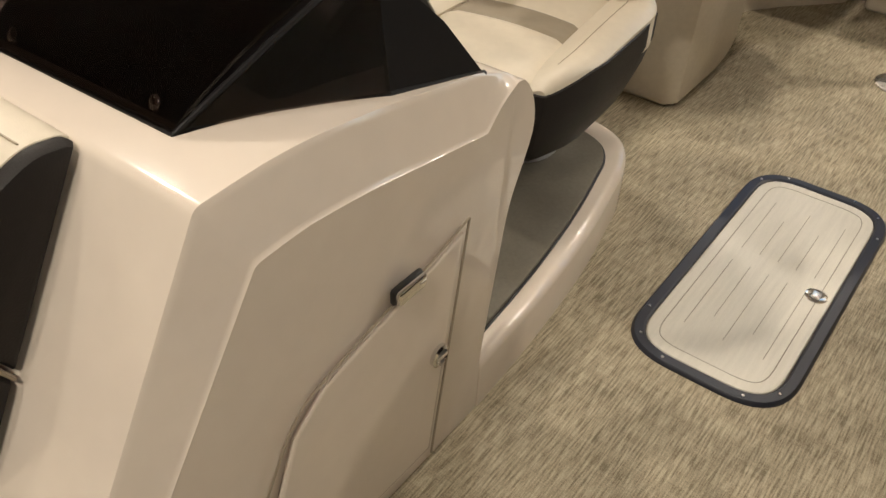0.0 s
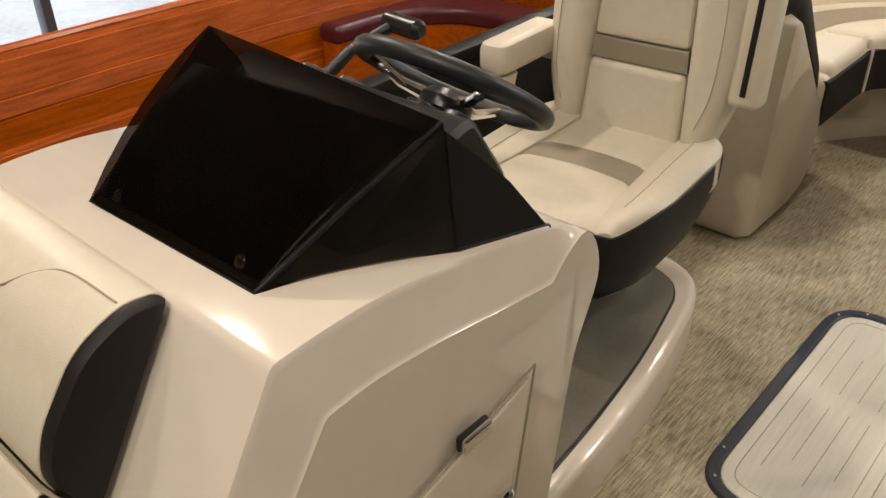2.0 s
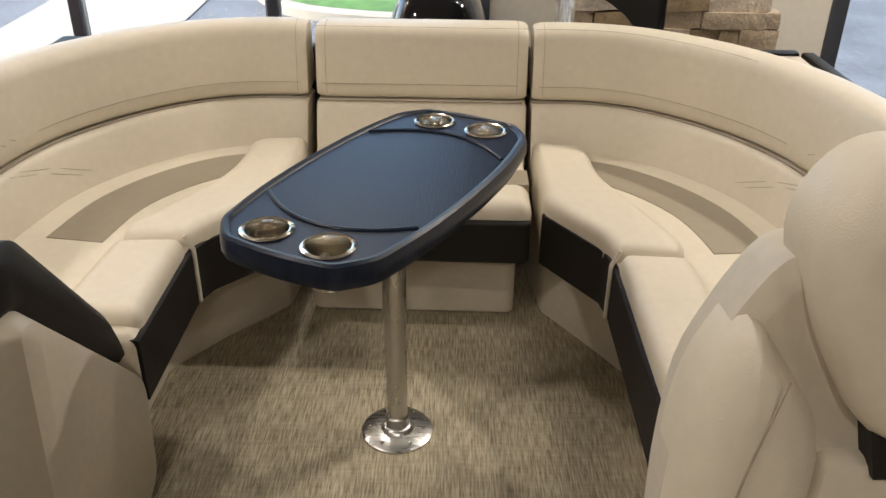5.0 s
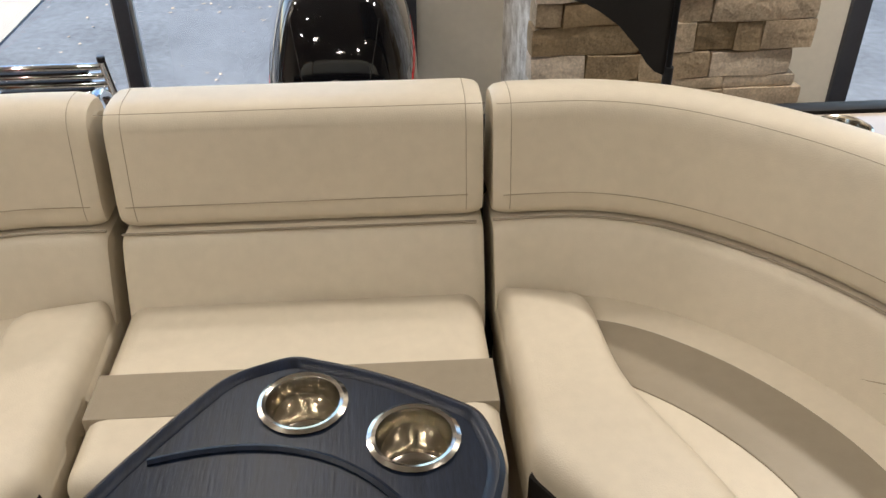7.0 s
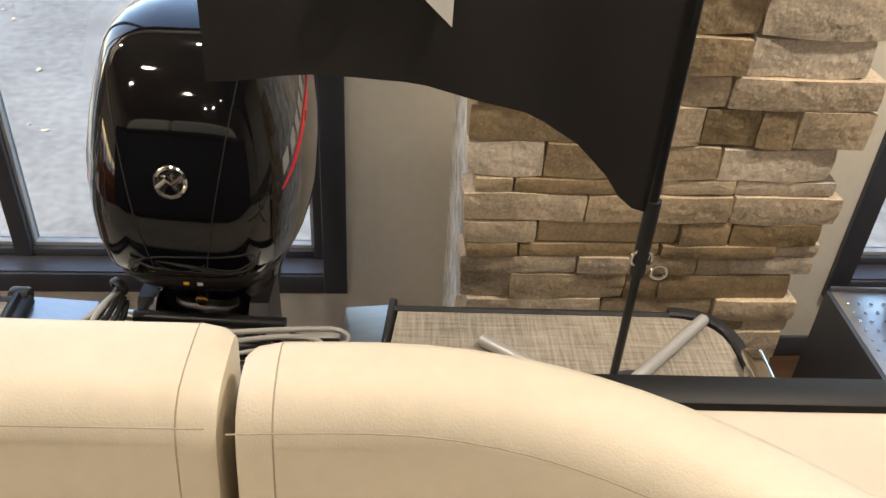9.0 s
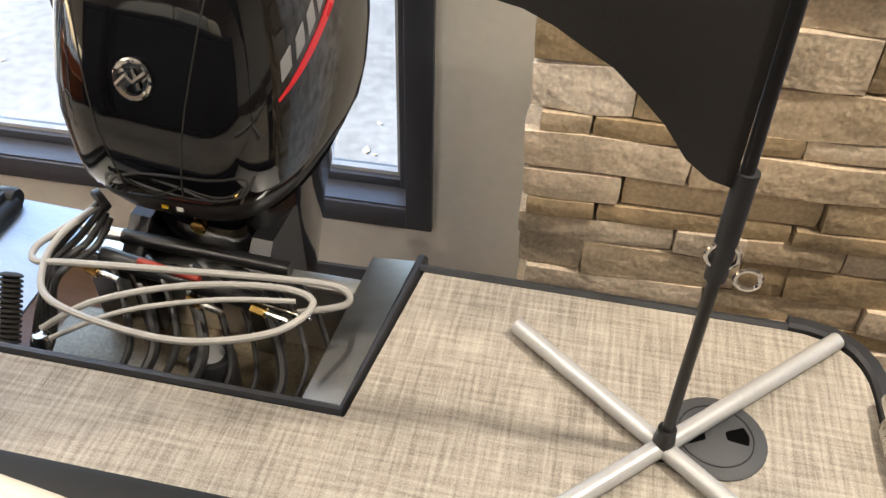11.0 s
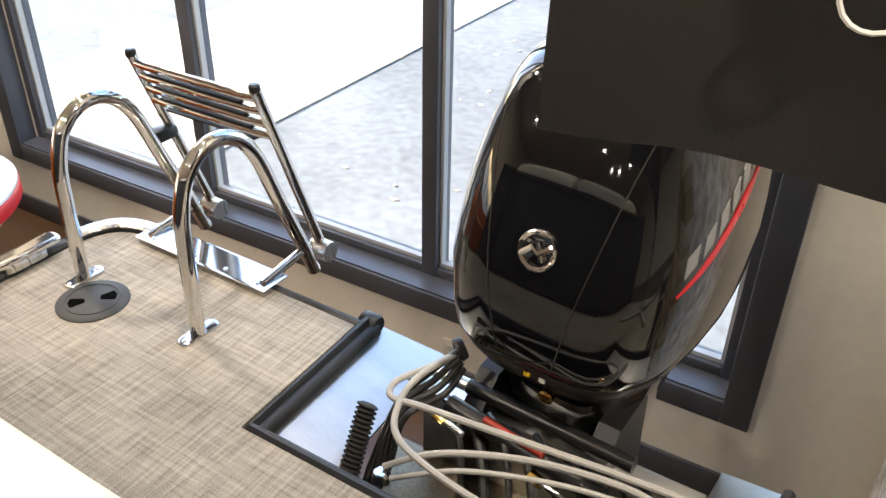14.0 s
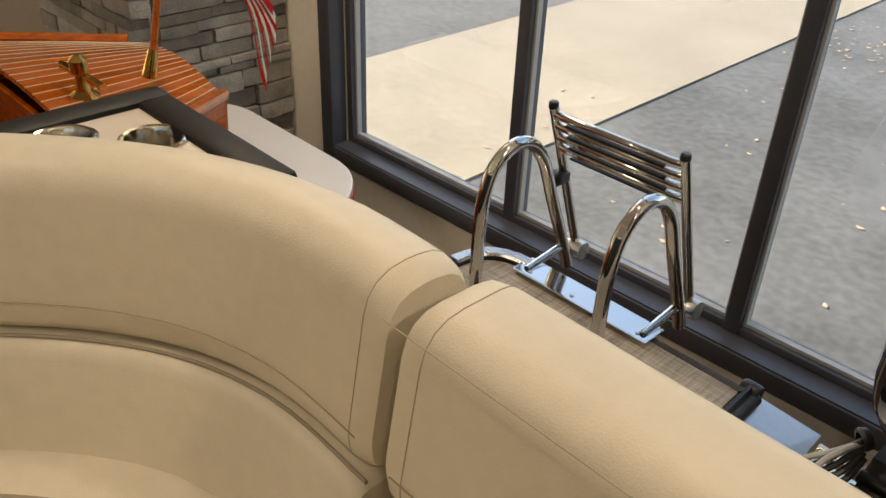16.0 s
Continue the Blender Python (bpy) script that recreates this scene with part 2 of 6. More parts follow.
def part(name, bm, mat, parent=None, label="", smooth=True, angle=38):
    ob = new(name, finish(bm, name, mat, smooth, angle))
    if parent is not None:
        ob.parent = parent
    if label:
        ob["label"] = label
    return ob


def thing(name, label, category, m=None, group="", kind=""):
    ob = new(name)
    if m is not None:
        ob.matrix_world = m
    ob.empty_display_size = 0.1
    return tagged(ob, label, category, group, kind)


def structure(name, bm, mat, label, category, smooth=True):
    return tagged(part(name, bm, mat, smooth=smooth), label, category, kind="structure")


def box(bm, x0, x1, y0, y1, z0, z1, r=0.0, seg=2):
    vs = bmesh.ops.create_cube(bm, size=1.0)["verts"]
    for v in vs:
        v.co = Vector((x0 + (v.co.x + 0.5) * (x1 - x0), y0 + (v.co.y + 0.5) * (y1 - y0), z0 + (v.co.z + 0.5) * (z1 - z0)))
    if r:
        es = list({e for v in vs for e in v.link_edges})
        bmesh.ops.bevel(bm, geom=es, offset=r, segments=seg, profile=0.5, affect='EDGES', clamp_overlap=True)
    return bm


def boxed(*a, **k):
    return box(bmesh.new(), *a, **k)


def inset(pts, d):
    """Offset of a closed plan outline, inwards for d > 0 (outline runs counter-clockwise). Corners that fold over are drawn together."""
    P = [Vector(p) for p in pts]
    n = len(P)
    E = [(P[(i + 1) % n] - P[i]) for i in range(n)]
    E = [e.normalized() if e.length > 1e-7 else None for e in E]
    for i in range(n):
        if E[i] is None:
            E[i] = next(E[(i - k) % n] for k in range(1, n) if E[(i - k) % n] is not None)
    N = [Vector((-e.y, e.x)) for e in E]
    Q = []
    for i in range(n):
        m = N[i - 1] + N[i]
        m = m / max(0.35, m.length_squared / 2) if m.length > 1e-6 else N[i]
        Q.append(P[i] + m * d)
    dead = [False] * n
    for _ in range(10):
        flip = [(Q[(i + 1) % n] - Q[i]).dot(E[i]) < -1e-6 for i in range(n)]
        bad = [a or b for a, b in zip(flip, dead)]
        if not any(flip) or all(bad):
            break
        dead = bad
        start = next(i for i in range(n) if not bad[i])
        i = 0
        while i < n:
            a = (start + i) % n
            if bad[a]:
                k = 0
                while bad[(a + k) % n]:
                    k += 1
                e1, e2 = E[(a - 1) % n], E[(a + k) % n]
                o1, o2 = P[a] + N[(a - 1) % n] * d, P[(a + k) % n] + N[(a + k) % n] * d
                den = e1.x * e2.y - e1.y * e2.x
                w = o2 - o1
                q = o1 + e1 * ((w.x * e2.y - w.y * e2.x) / den) if abs(den) > 0.05 else sum((Q[(a + c) % n] for c in range(k + 1)), Vector((0, 0))) / (k + 1)
                mid = sum((P[(a + c) % n] for c in range(k + 1)), Vector((0, 0))) / (k + 1)
                if (q - mid).length > 4 * abs(d) + 0.05:
                    q = sum((Q[(a + c) % n] for c in range(k + 1)), Vector((0, 0))) / (k + 1)
                for c in range(k + 1):
                    Q[(a + c) % n] = q.copy()
                i += k
            i += 1
    return [(q.x, q.y) for q in Q]


def ccw(pts):
    a = sum(pts[i - 1][0] * pts[i][1] - pts[i][0] * pts[i - 1][1] for i in range(len(pts)))
    return pts if a > 0 else pts[::-1]


def round_poly(pts, r, seg=4):
    """Rounds the corners of a closed outline. r: one radius or one for each corner."""
    out, n = [], len(pts)
    for i in range(n):
        p, a, b = Vector(pts[i]), Vector(pts[i - 1]), Vector(pts[(i + 1) % n])
        rr = r[i] if isinstance(r, (list, tuple)) else r
        d1, d2 = (a - p), (b - p)
        k = min(rr, d1.length * 0.48, d2.length * 0.48)
        s, e = p + d1.normalized() * k, p + d2.normalized() * k
        for j in range(seg + 1):
            t = j / seg
            q = s * (1 - t) ** 2 + p * 2 * t * (1 - t) + e * t * t
            out.append((q.x, q.y))
    return out


def loft(bm, loops, caps=True):
    rings = [[bm.verts.new(p) for p in loop] for loop in loops]
    n = len(rings[0])
    for a, b in zip(rings, rings[1:]):
        for i in range(n):
            bm.faces.new((a[i], a[(i + 1) % n], b[(i + 1) % n], b[i]))
    if caps:
        bm.faces.new(rings[0][::-1])
        bm.faces.new(rings[-1])
    return bm


def pillow(bm, pts, prof, m=None):
    """A padded block: plan outline and a profile of (inset, height) from below to above."""
    pts = ccw(pts)
    loops = []
    d, h = prof[-1]
    prof = list(prof) + [(d + 0.005, h)]
    for d, h in prof:
        ring = inset(pts, d)
        loops.append([(m @ Vector((x, y, h))) if m is not None else (x, y, h) for x, y in ring])
    return loft(bm, loops)


def pad_profile(z0, z1, r, seg=4, r0=0.0):
    p = [(r0, z0), (0, z0 + r0)] if r0 else [(0, z0)]
    return p + [(r * (1 - math.cos(t * math.pi / 2 / seg)), z1 - r + r * math.sin(t * math.pi / 2 / seg)) for t in range(seg + 1)]


def padded(pts, z0, z1, r, m=None, seg=4, r0=0.0):
    return pillow(bmesh.new(), pts, pad_profile(z0, z1, r, seg, r0), m)


def tube(bm, path, r, seg=10, closed=False):
    """A round tube along a path of 3D points."""
    pts = [Vector(p) for p in path]
    n = len(pts)
    rings = []
    up = None
    for i, p in enumerate(pts):
        a = pts[i - 1] if (i or closed) else p
        b = pts[(i + 1) % n] if (i < n - 1 or closed) else p
        d = (b - a).normalized()
        if up is None:
            up = d.orthogonal().normalized()
        up = (up - d * up.dot(d)).normalized()
        side = d.cross(up)
        rr = r[i] if isinstance(r, (list, tuple)) else r
        rings.append([bm.verts.new(p + (up * math.cos(2 * math.pi * k / seg) + side * math.sin(2 * math.pi * k / seg)) * rr) for k in range(seg)])
    pairs = list(zip(rings, rings[1:])) + ([(rings[-1], rings[0])] if closed else [])
    for a, b in pairs:
        for k in range(seg):
            bm.faces.new((a[k], a[(k + 1) % seg], b[(k + 1) % seg], b[k]))
    if not closed:
        bm.faces.new(rings[0][::-1])
        bm.faces.new(rings[-1])
    return bm


def tubed(path, r, seg=10, closed=False):
    return tube(bmesh.new(), path, r, seg, closed)


def smooth_path(pts, n=8, closed=False):
    """Catmull-Rom through 3D or 2D points."""
    dim = len(pts[0])
    P = [Vector((*p, 0)) if dim == 2 else Vector(p) for p in pts]
    out, m = [], len(P)
    for i in range(m if closed else m - 1):
        p0, p1, p2, p3 = P[(i - 1) % m if closed else max(0, i - 1)], P[i], P[(i + 1) % m], P[(i + 2) % m if closed else min(m - 1, i + 2)]
        for k in range(n):
            t = k / n
            out.append(0.5 * (2 * p1 + (p2 - p0) * t + (2 * p0 - 5 * p1 + 4 * p2 - p3) * t * t + (3 * p1 - p0 - 3 * p2 + p3) * t ** 3))
    if not closed:
        out.append(P[-1])
    return [tuple(q[:dim]) for q in out]


def lathe(bm, prof, seg=24, m=None):
    """A turned shape from (radius, height) pairs."""
    m = m or Matrix()
    rings = [[bm.verts.new(m @ Vector((r * math.cos(2 * math.pi * k / seg), r * math.sin(2 * math.pi * k / seg), h))) for k in range(seg)] for r, h in prof]
    for a, b in zip(rings, rings[1:]):
        for k in range(seg):
            bm.faces.new((a[k], a[(k + 1) % seg], b[(k + 1) % seg], b[k]))
    if prof[0][0] > 1e-5:
        bm.faces.new(rings[0][::-1])
    if prof[-1][0] > 1e-5:
        bm.faces.new(rings[-1])
    return bm


def lathed(prof, seg=24, m=None):
    return lathe(bmesh.new(), prof, seg, m)


def circle(cx, cy, r, n=20):
    return [(cx + r * math.cos(2 * math.pi * k / n), cy + r * math.sin(2 * math.pi * k / n)) for k in range(n)]


def plate(outline, holes, z0, z1):
    """A flat plate with holes through it."""
    bm = bmesh.new()
    for z in (z0, z1):
        es = []
        for loop in (outline, *holes):
            vs = [bm.verts.new((x, y, z)) for x, y in loop]
            es += [bm.edges.new((vs[i - 1], vs[i])) for i in range(len(vs))]
        bmesh.ops.triangle_fill(bm, use_beauty=True, edges=es)
    for loop in (outline, *holes):
        a = [bm.verts.new((x, y, z0)) for x, y in loop]
        b = [bm.verts.new((x, y, z1)) for x, y in loop]
        for i in range(len(a)):
            bm.faces.new((a[i - 1], a[i], b[i], b[i - 1]))
    bmesh.ops.remove_doubles(bm, verts=bm.verts, dist=1e-5)
    return bm


def sweep(bm, path, prof):
    """Carries a closed (outward, height) profile along a plan path; outward is to the path's right."""
    n, loops = len(path), []
    for i, p in enumerate(path):
        a, b = Vector(path[max(0, i - 1)]), Vector(path[min(n - 1, i + 1)])
        d = (b - a).normalized()
        out = Vector((d.y, -d.x))
        loops.append([(p[0] + out.x * o, p[1] + out.y * o, h) for o, h in prof])
    return loft(bm, loops)


def swept(path, prof):
    return sweep(bmesh.new(), path, prof)


def offset_path(path, o):
    n, res = len(path), []
    for i, p in enumerate(path):
        d = (Vector(path[min(n - 1, i + 1)]) - Vector(path[max(0, i - 1)])).normalized()
        res.append((p[0] + d.y * o, p[1] - d.x * o))
    return res


def shift(bm, m):
    bmesh.ops.transform(bm, matrix=m, verts=bm.verts)
    return bm

# ---------------------------------------------------------------- showroom
HALL = Matrix.Translation((0.31, 2.95, 0)) @ Matrix.Rotation(radians(1.6), 4, 'Z')
FLOOR_Z, CEIL_Z = -1.0, 3.2


def hall(bm):
    return shift(bm, HALL)


structure("floor", hall(boxed(-6.5, 7.5, -12.5, 0.25, FLOOR_Z - 0.2, FLOOR_Z)), SHOWFLOOR, "dark brown wood showroom floor", "floor")
structure("ceiling", hall(boxed(-6.7, 7.7, -12.7, 0.25, CEIL_Z, CEIL_Z + 0.15)), CEIL, "pale flat showroom ceiling", "ceiling")
W1 = (-3.42, 0.0)      # window_1, outer trim
W2 = (1.84, 5.3)       # window_2, outer trim
SILL, HEAD = -0.69, 2.5
bm = bmesh.new()
for a, b, c, d in ((-6.7, W1[0] + 0.08, FLOOR_Z, CEIL_Z), (W1[1] - 0.08, W2[0] + 0.08, FLOOR_Z, CEIL_Z), (W2[1] - 0.08, 7.7, FLOOR_Z, CEIL_Z),
                   (W1[0] + 0.08, W1[1] - 0.08, FLOOR_Z, SILL + 0.08), (W1[0] + 0.08, W1[1] - 0.08, HEAD - 0.08, CEIL_Z),
                   (W2[0] + 0.08, W2[1] - 0.08, FLOOR_Z, SILL + 0.08), (W2[0] + 0.08, W2[1] - 0.08, HEAD - 0.08, CEIL_Z)):
    box(bm, a, b, 0.0, 0.2, c, d)
structure("wall_stern", hall(bm), WALL, "beige painted wall below and between the windows", "wall", smooth=False)
structure("wall_bow", hall(boxed(-6.7, 7.7, -12.7, -12.5, FLOOR_Z, CEIL_Z)), WALL, "plain beige painted wall", "wall", smooth=False)
# unseen wall above the window is brought down low to hold back the sun
bm = bmesh.new()
for a, b, c, d in ((-12.5, -6.5, FLOOR_Z, CEIL_Z), (-1.3, 0.0, FLOOR_Z, CEIL_Z), (-6.5, -1.3, FLOOR_Z, -0.72), (-6.5, -1.3, 0.62, CEIL_Z)):
    box(bm, -6.7, -6.5, a, b, c, d)
structure("wall_west", hall(bm), WALL, "beige painted wall with a low window", "wall", smooth=False)
structure("wall_east", hall(boxed(7.5, 7.7, -12.5, 0.0, FLOOR_Z, CEIL_Z)), WALL, "plain beige painted wall", "wall", smooth=False)


def window(name, x0, x1, bays):
    w = tagged(thing(name, "large fixed window with dark grey metal frame", "window"), kind="structure")
    for bx in ((x0, x0 + 0.085, SILL, HEAD), (x1 - 0.085, x1, SILL, HEAD), (x0 + 0.085, x1 - 0.085, SILL, SILL + 0.08), (x0 + 0.085, x1 - 0.085, HEAD - 0.08, HEAD)):
        part("casing", hall(boxed(bx[0], bx[1], -0.022, 0.07, bx[2], bx[3], r=0.003)), FRAMEM, w)
    part("window_sill", hall(boxed(x0 + 0.086, x1 - 0.086, -0.012, 0.12, SILL + 0.081, SILL + 0.087)), FRAMEM, w)
    i0, i1, b0, b1 = x0 + 0.085, x1 - 0.085, SILL + 0.088, HEAD - 0.081
    pitch = (i1 - i0 - 0.04) / bays
    for k in range(bays + 1):
        c = i0 + 0.02 + k * pitch
        half = 0.030 if 0 < k < bays else 0.0195
        part("mullion", hall(boxed(c - half, c + half, 0.075, 0.17, b0, b1, r=0.004)), FRAMEM, w)
    for k in range(bays):
        a, b = i0 + 0.02 + k * pitch, i0 + 0.02 + (k + 1) * pitch
        a, b = a + (0.02 if k == 0 else 0.0305), b - (0.02 if k == bays - 1 else 0.0305)
        part("bottom_rail", hall(boxed(a, b, 0.08, 0.16, b0, b0 + 0.032, r=0.003)), FRAMEM, w)
        part("top_rail", hall(boxed(a, b, 0.08, 0.16, b1 - 0.04, b1, r=0.003)), FRAMEM, w)
        bm = bmesh.new()
        for q in ((a, a + 0.012, b0 + 0.033, b1 - 0.041), (b - 0.012, b, b0 + 0.033, b1 - 0.041), (a + 0.012, b - 0.012, b0 + 0.033, b0 + 0.047)):
            box(bm, q[0], q[1], 0.10, 0.125, q[2], q[3])
        part("gasket", hall(bm), GASKET, w, "pale grey glazing gasket", smooth=False)
        pane = part("pane", hall(boxed(a + 0.001, b - 0.001, 0.128, 0.136, b0 + 0.033, b1 - 0.041)), GLASS, w, smooth=False)
        pane.visible_shadow = False
    return w


window("window_1", W1[0], W1[1], 3)
window("window_2", W2[0], W2[1], 3)
w3 = tagged(thing("window_3", "low fixed window with dark grey metal frame", "window"), kind="structure")
for a, b, c, d in ((-6.5, -1.3, -0.719, -0.66), (-6.5, -1.3, 0.56, 0.619), (-6.499, -6.44, -0.659, 0.559), (-1.36, -1.301, -0.659, 0.559), (-4.76, -4.68, -0.659, 0.559), (-3.04, -2.96, -0.659, 0.559)):
    part("frame_bar", hall(boxed(-6.64, -6.52, a + 0.001, b - 0.001, c, d, r=0.004)), FRAMEM, w3)
for a, b in ((-6.439, -4.761), (-4.679, -3.041), (-2.959, -1.361)):
    pane = part("pane", hall(boxed(-6.60, -6.592, a, b, -0.658, 0.558)), GLASS, w3, smooth=False)
    pane.visible_shadow = False
structure("baseboard", hall(boxed(-6.5, 7.5, -0.016, -0.001, FLOOR_Z, FLOOR_Z + 0.1, r=0.004)), FRAMEM, "dark baseboard along the window wall", "baseboard")

# outlet on the wall below the window
o = thing("wall_outlet", "small cream power outlet on the beige wall", "outlet")
part("face_plate", hall(boxed(-1.06, -0.985, -0.009, -0.001, -0.90, -0.785, r=0.003)), PIPING, o)
for dz in (-0.865, -0.82):
    part("socket", hall(boxed(-1.04, -1.005, -0.012, -0.0092, dz - 0.012, dz + 0.012, r=0.001)), GASKET, o)

# ---------------------------------------------------------------- outdoors
GZ = -1.06
structure("ground", boxed(-160, 160, -160, 320, GZ - 0.3, GZ), ASPHALT, "dark grey asphalt car park", "ground", smooth=False)
structure("pavement", hall(boxed(-5.2, -3.22, 0.3, 60, GZ + 0.001, GZ + 0.012)), CONCRETE, "pale concrete drive strip", "pavement", smooth=False)
bm = bmesh.new()
isl = round_poly([(-2.8, 7.1), (-2.15, 5.75), (-1.0, 5.3), (0.2, 5.2), (0.5, 8.8), (-2.7, 9.2)], [0.5, 0.6, 0.6, 0.5, 0.6, 0.6], 8)
pillow(bm, isl, [(0, GZ), (0.0, GZ + 0.11), (0.03, GZ + 0.14), (0.15, GZ + 0.14), (0.16, GZ + 0.09)])
structure("kerb", hall(bm), CONCRETE, "rounded concrete kerb round the lawn", "kerb")
structure("lawn", hall(pillow(bmesh.new(), inset(ccw(isl), 0.165), [(0, GZ + 0.05), (0.02, GZ + 0.12), (0.4, GZ + 0.15)])), GRASS, "green lawn island with fallen leaves", "lawn")
rng = random.Random(5)
bm = bmesh.new()
for _ in range(2600):
    x, y = rng.uniform(-2.0, 0.0), rng.uniform(6.2, 8.5)
    z = GZ + 0.155
    for k in range(2):
        a = rng.uniform(0, 6.28)
        d, h = Vector((math.cos(a), math.sin(a), 0)) * 0.006, Vector((rng.uniform(-0.03, 0.03), rng.uniform(-0.03, 0.03), rng.uniform(0.03, 0.07)))
        p = Vector((x + rng.uniform(-.02, .02), y + rng.uniform(-.02, .02), z - 0.01))
        bm.faces.new((bm.verts.new(p - d), bm.verts.new(p + d), bm.verts.new(p + h)))
tagged(part("grass_blades", hall(bm), GRASS, smooth=False), "short green grass blades", "grass", kind="stuff")
bm = bmesh.new()
for i in range(420):
    if i < 300:
        x, y = rng.gauss(-1.4, 0.9), rng.gauss(5.3, 0.4)
    else:
        x, y = rng.uniform(-4, 2), rng.uniform(0.8, 6)
    a, s = rng.uniform(0, 6.28), rng.uniform(0.012, 0.03)
    c, t = Vector((x, y, GZ + 0.016 if x < -3.2 else GZ + 0.004)), Vector((math.cos(a), math.sin(a), 0))
    u = Vector((-t.y, t.x, 0))
    bm.faces.new([bm.verts.new(c + t * s + Vector((0, 0, .004))), bm.verts.new(c + u * s * 0.6), bm.verts.new(c - t * s + Vector((0, 0, .006))), bm.verts.new(c - u * s * 0.6)])
tagged(part("fallen_leaves", hall(bm), LEAF, smooth=False), "dry brown leaves on asphalt and kerb", "leaves", kind="stuff")
structure("road_marking", swept([(2.98, 3.62), (3.56, 4.40), (5.5, 7.0)], [(-0.05, GZ), (0.05, GZ), (0.05, GZ + 0.006), (-0.05, GZ + 0.006)]), YELLOW, "yellow painted line on the asphalt", "road marking")

# ---------------------------------------------------------------- stone pillars


def stone_mesh(w, d, h, rg):
    bm = bmesh.new()
    bmesh.ops.create_cube(bm, size=1.0)
    bmesh.ops.subdivide_edges(bm, edges=bm.edges[:], cuts=2, use_grid_fill=True)
    seed = Vector((rg.uniform(0, 99), rg.uniform(0, 99), rg.uniform(0, 99)))
    for v in bm.verts:
        c = v.co
        edge = sum(abs(abs(q) - 0.5) < 1e-4 for q in c)
        k = 1 - 0.035 * (edge - 1)
        p = Vector((c.x * w * (1 - 0.012 * max(0, edge - 1)), c.y * d * k, c.z * h * (1 - 0.03 * max(0, edge - 1))))
        p += noise.noise_vector(p * 9 + seed) * min(0.008, h * 0.09)
        v.co = p
    return bm


def pillar(name, x0, x1, yf, mat, label, seed, zmax=2.4, clad_side=False):
    """Stone-clad pillar against the window wall; each stone of the front and the sides is a piece."""
    rg = random.Random(seed)
    w = structure(name, hall(boxed(x0 + 0.02, x1 - 0.02, yf + 0.05, -0.002, FLOOR_Z, CEIL_Z)), PLASTER, label, "pillar", smooth=False)
    back = part("mortar_bed", hall(boxed(x0 + 0.035, x1 - 0.035, yf + 0.03, yf + 0.049, FLOOR_Z, zmax)), MORTAR, w, smooth=False)
    z = FLOOR_Z + 0.002
    while z < zmax:
        h = rg.choice((0.04, 0.055, 0.065, 0.075, 0.08, 0.09, 0.10))
        x = x0 - rg.uniform(-0.012, 0.022)
        end = x1 + rg.uniform(-0.03, 0.045)
        while x < end - 0.02:
            wd = rg.choice((0.09, 0.13, 0.18, 0.24, 0.3, 0.36))
            if end - x - wd < 0.11:
                wd = end - x
            dp = rg.uniform(0.092, 0.108)
            bm = shift(stone_mesh(wd - 0.002, dp, h - 0.001, rg), HALL @ Matrix.Translation((x + wd / 2, yf + 0.048 - dp / 2, z + h / 2)) @ Matrix.Rotation(rg.uniform(-.015, .015), 4, 'Y'))
            part("stone", bm, mat, w, angle=50)
            x += wd
        if clad_side:   # the side that faces positive x
            y = yf + 0.06
            while y < -0.02:
                wd = min(rg.choice((0.14, 0.2, 0.28, 0.34)), -0.005 - y)
                if -0.005 - y - wd < 0.09:
                    wd = -0.005 - y
                dp = rg.uniform(0.05, 0.085)
                bm = shift(stone_mesh(wd - 0.006, dp, h - 0.006, rg), HALL @ Matrix.Translation((x1 - 0.02 + dp / 2 - 0.012, y + wd / 2, z + h / 2)) @ Matrix.Rotation(radians(90), 4, 'Z'))
                part("stone", bm, mat, w, angle=50)
                y += wd
        z += h
    return w


# ---------------------------------------------------------------- pontoon boat: deck and hull
CX = 0.06
main_deck = [(CX - 1.22, -4.6), (CX + 1.22, -4.6), (CX + 1.22, 1.06), (CX - 1.22, 1.06)]
structure("boat_floor", padded(main_deck, -0.05, 0.0, 0.004), FLOOR, "beige woven vinyl flooring of the boat", "floor")
stern = round_poly([(CX - 1.215, 1.07), (CX + 1.215, 1.07), (CX + 1.215, 2.0), (0.50, 2.0), (0.455, 1.645), (-0.385, 1.645), (-0.40, 2.0), (CX - 1.215, 2.0)], [0.001, 0.001, 0.13, 0.004, 0.004, 0.004, 0.004, 0.13], 7)
structure("stern_deck", plate(stern, [], -0.05, 0.0), DECKM, "beige woven vinyl stern deck with a motor notch", "deck")

ring = round_poly([(CX - 1.25, 1.07), (CX + 1.25, 1.07), (CX + 1.25, 2.035), (0.478, 2.035), (0.436, 1.666), (-0.362, 1.666), (-0.376, 2.035), (CX - 1.25, 2.035)], [0.001, 0.001, 0.15, 0.006, 0.006, 0.006, 0.006, 0.15], 7)
trim = thing("deck_edge_trim", "black rubber edge trim round the stern deck", "trim")


def edge_strip(pts, w, z0, z1):
    """A rounded strip along an open plan line."""
    return swept(pts, [(-w / 2, z0), (w / 2, z0), (w / 2, z1 - 0.006), (w / 2 - 0.006, z1), (-w / 2 + 0.006, z1), (-w / 2, z1 - 0.006)])


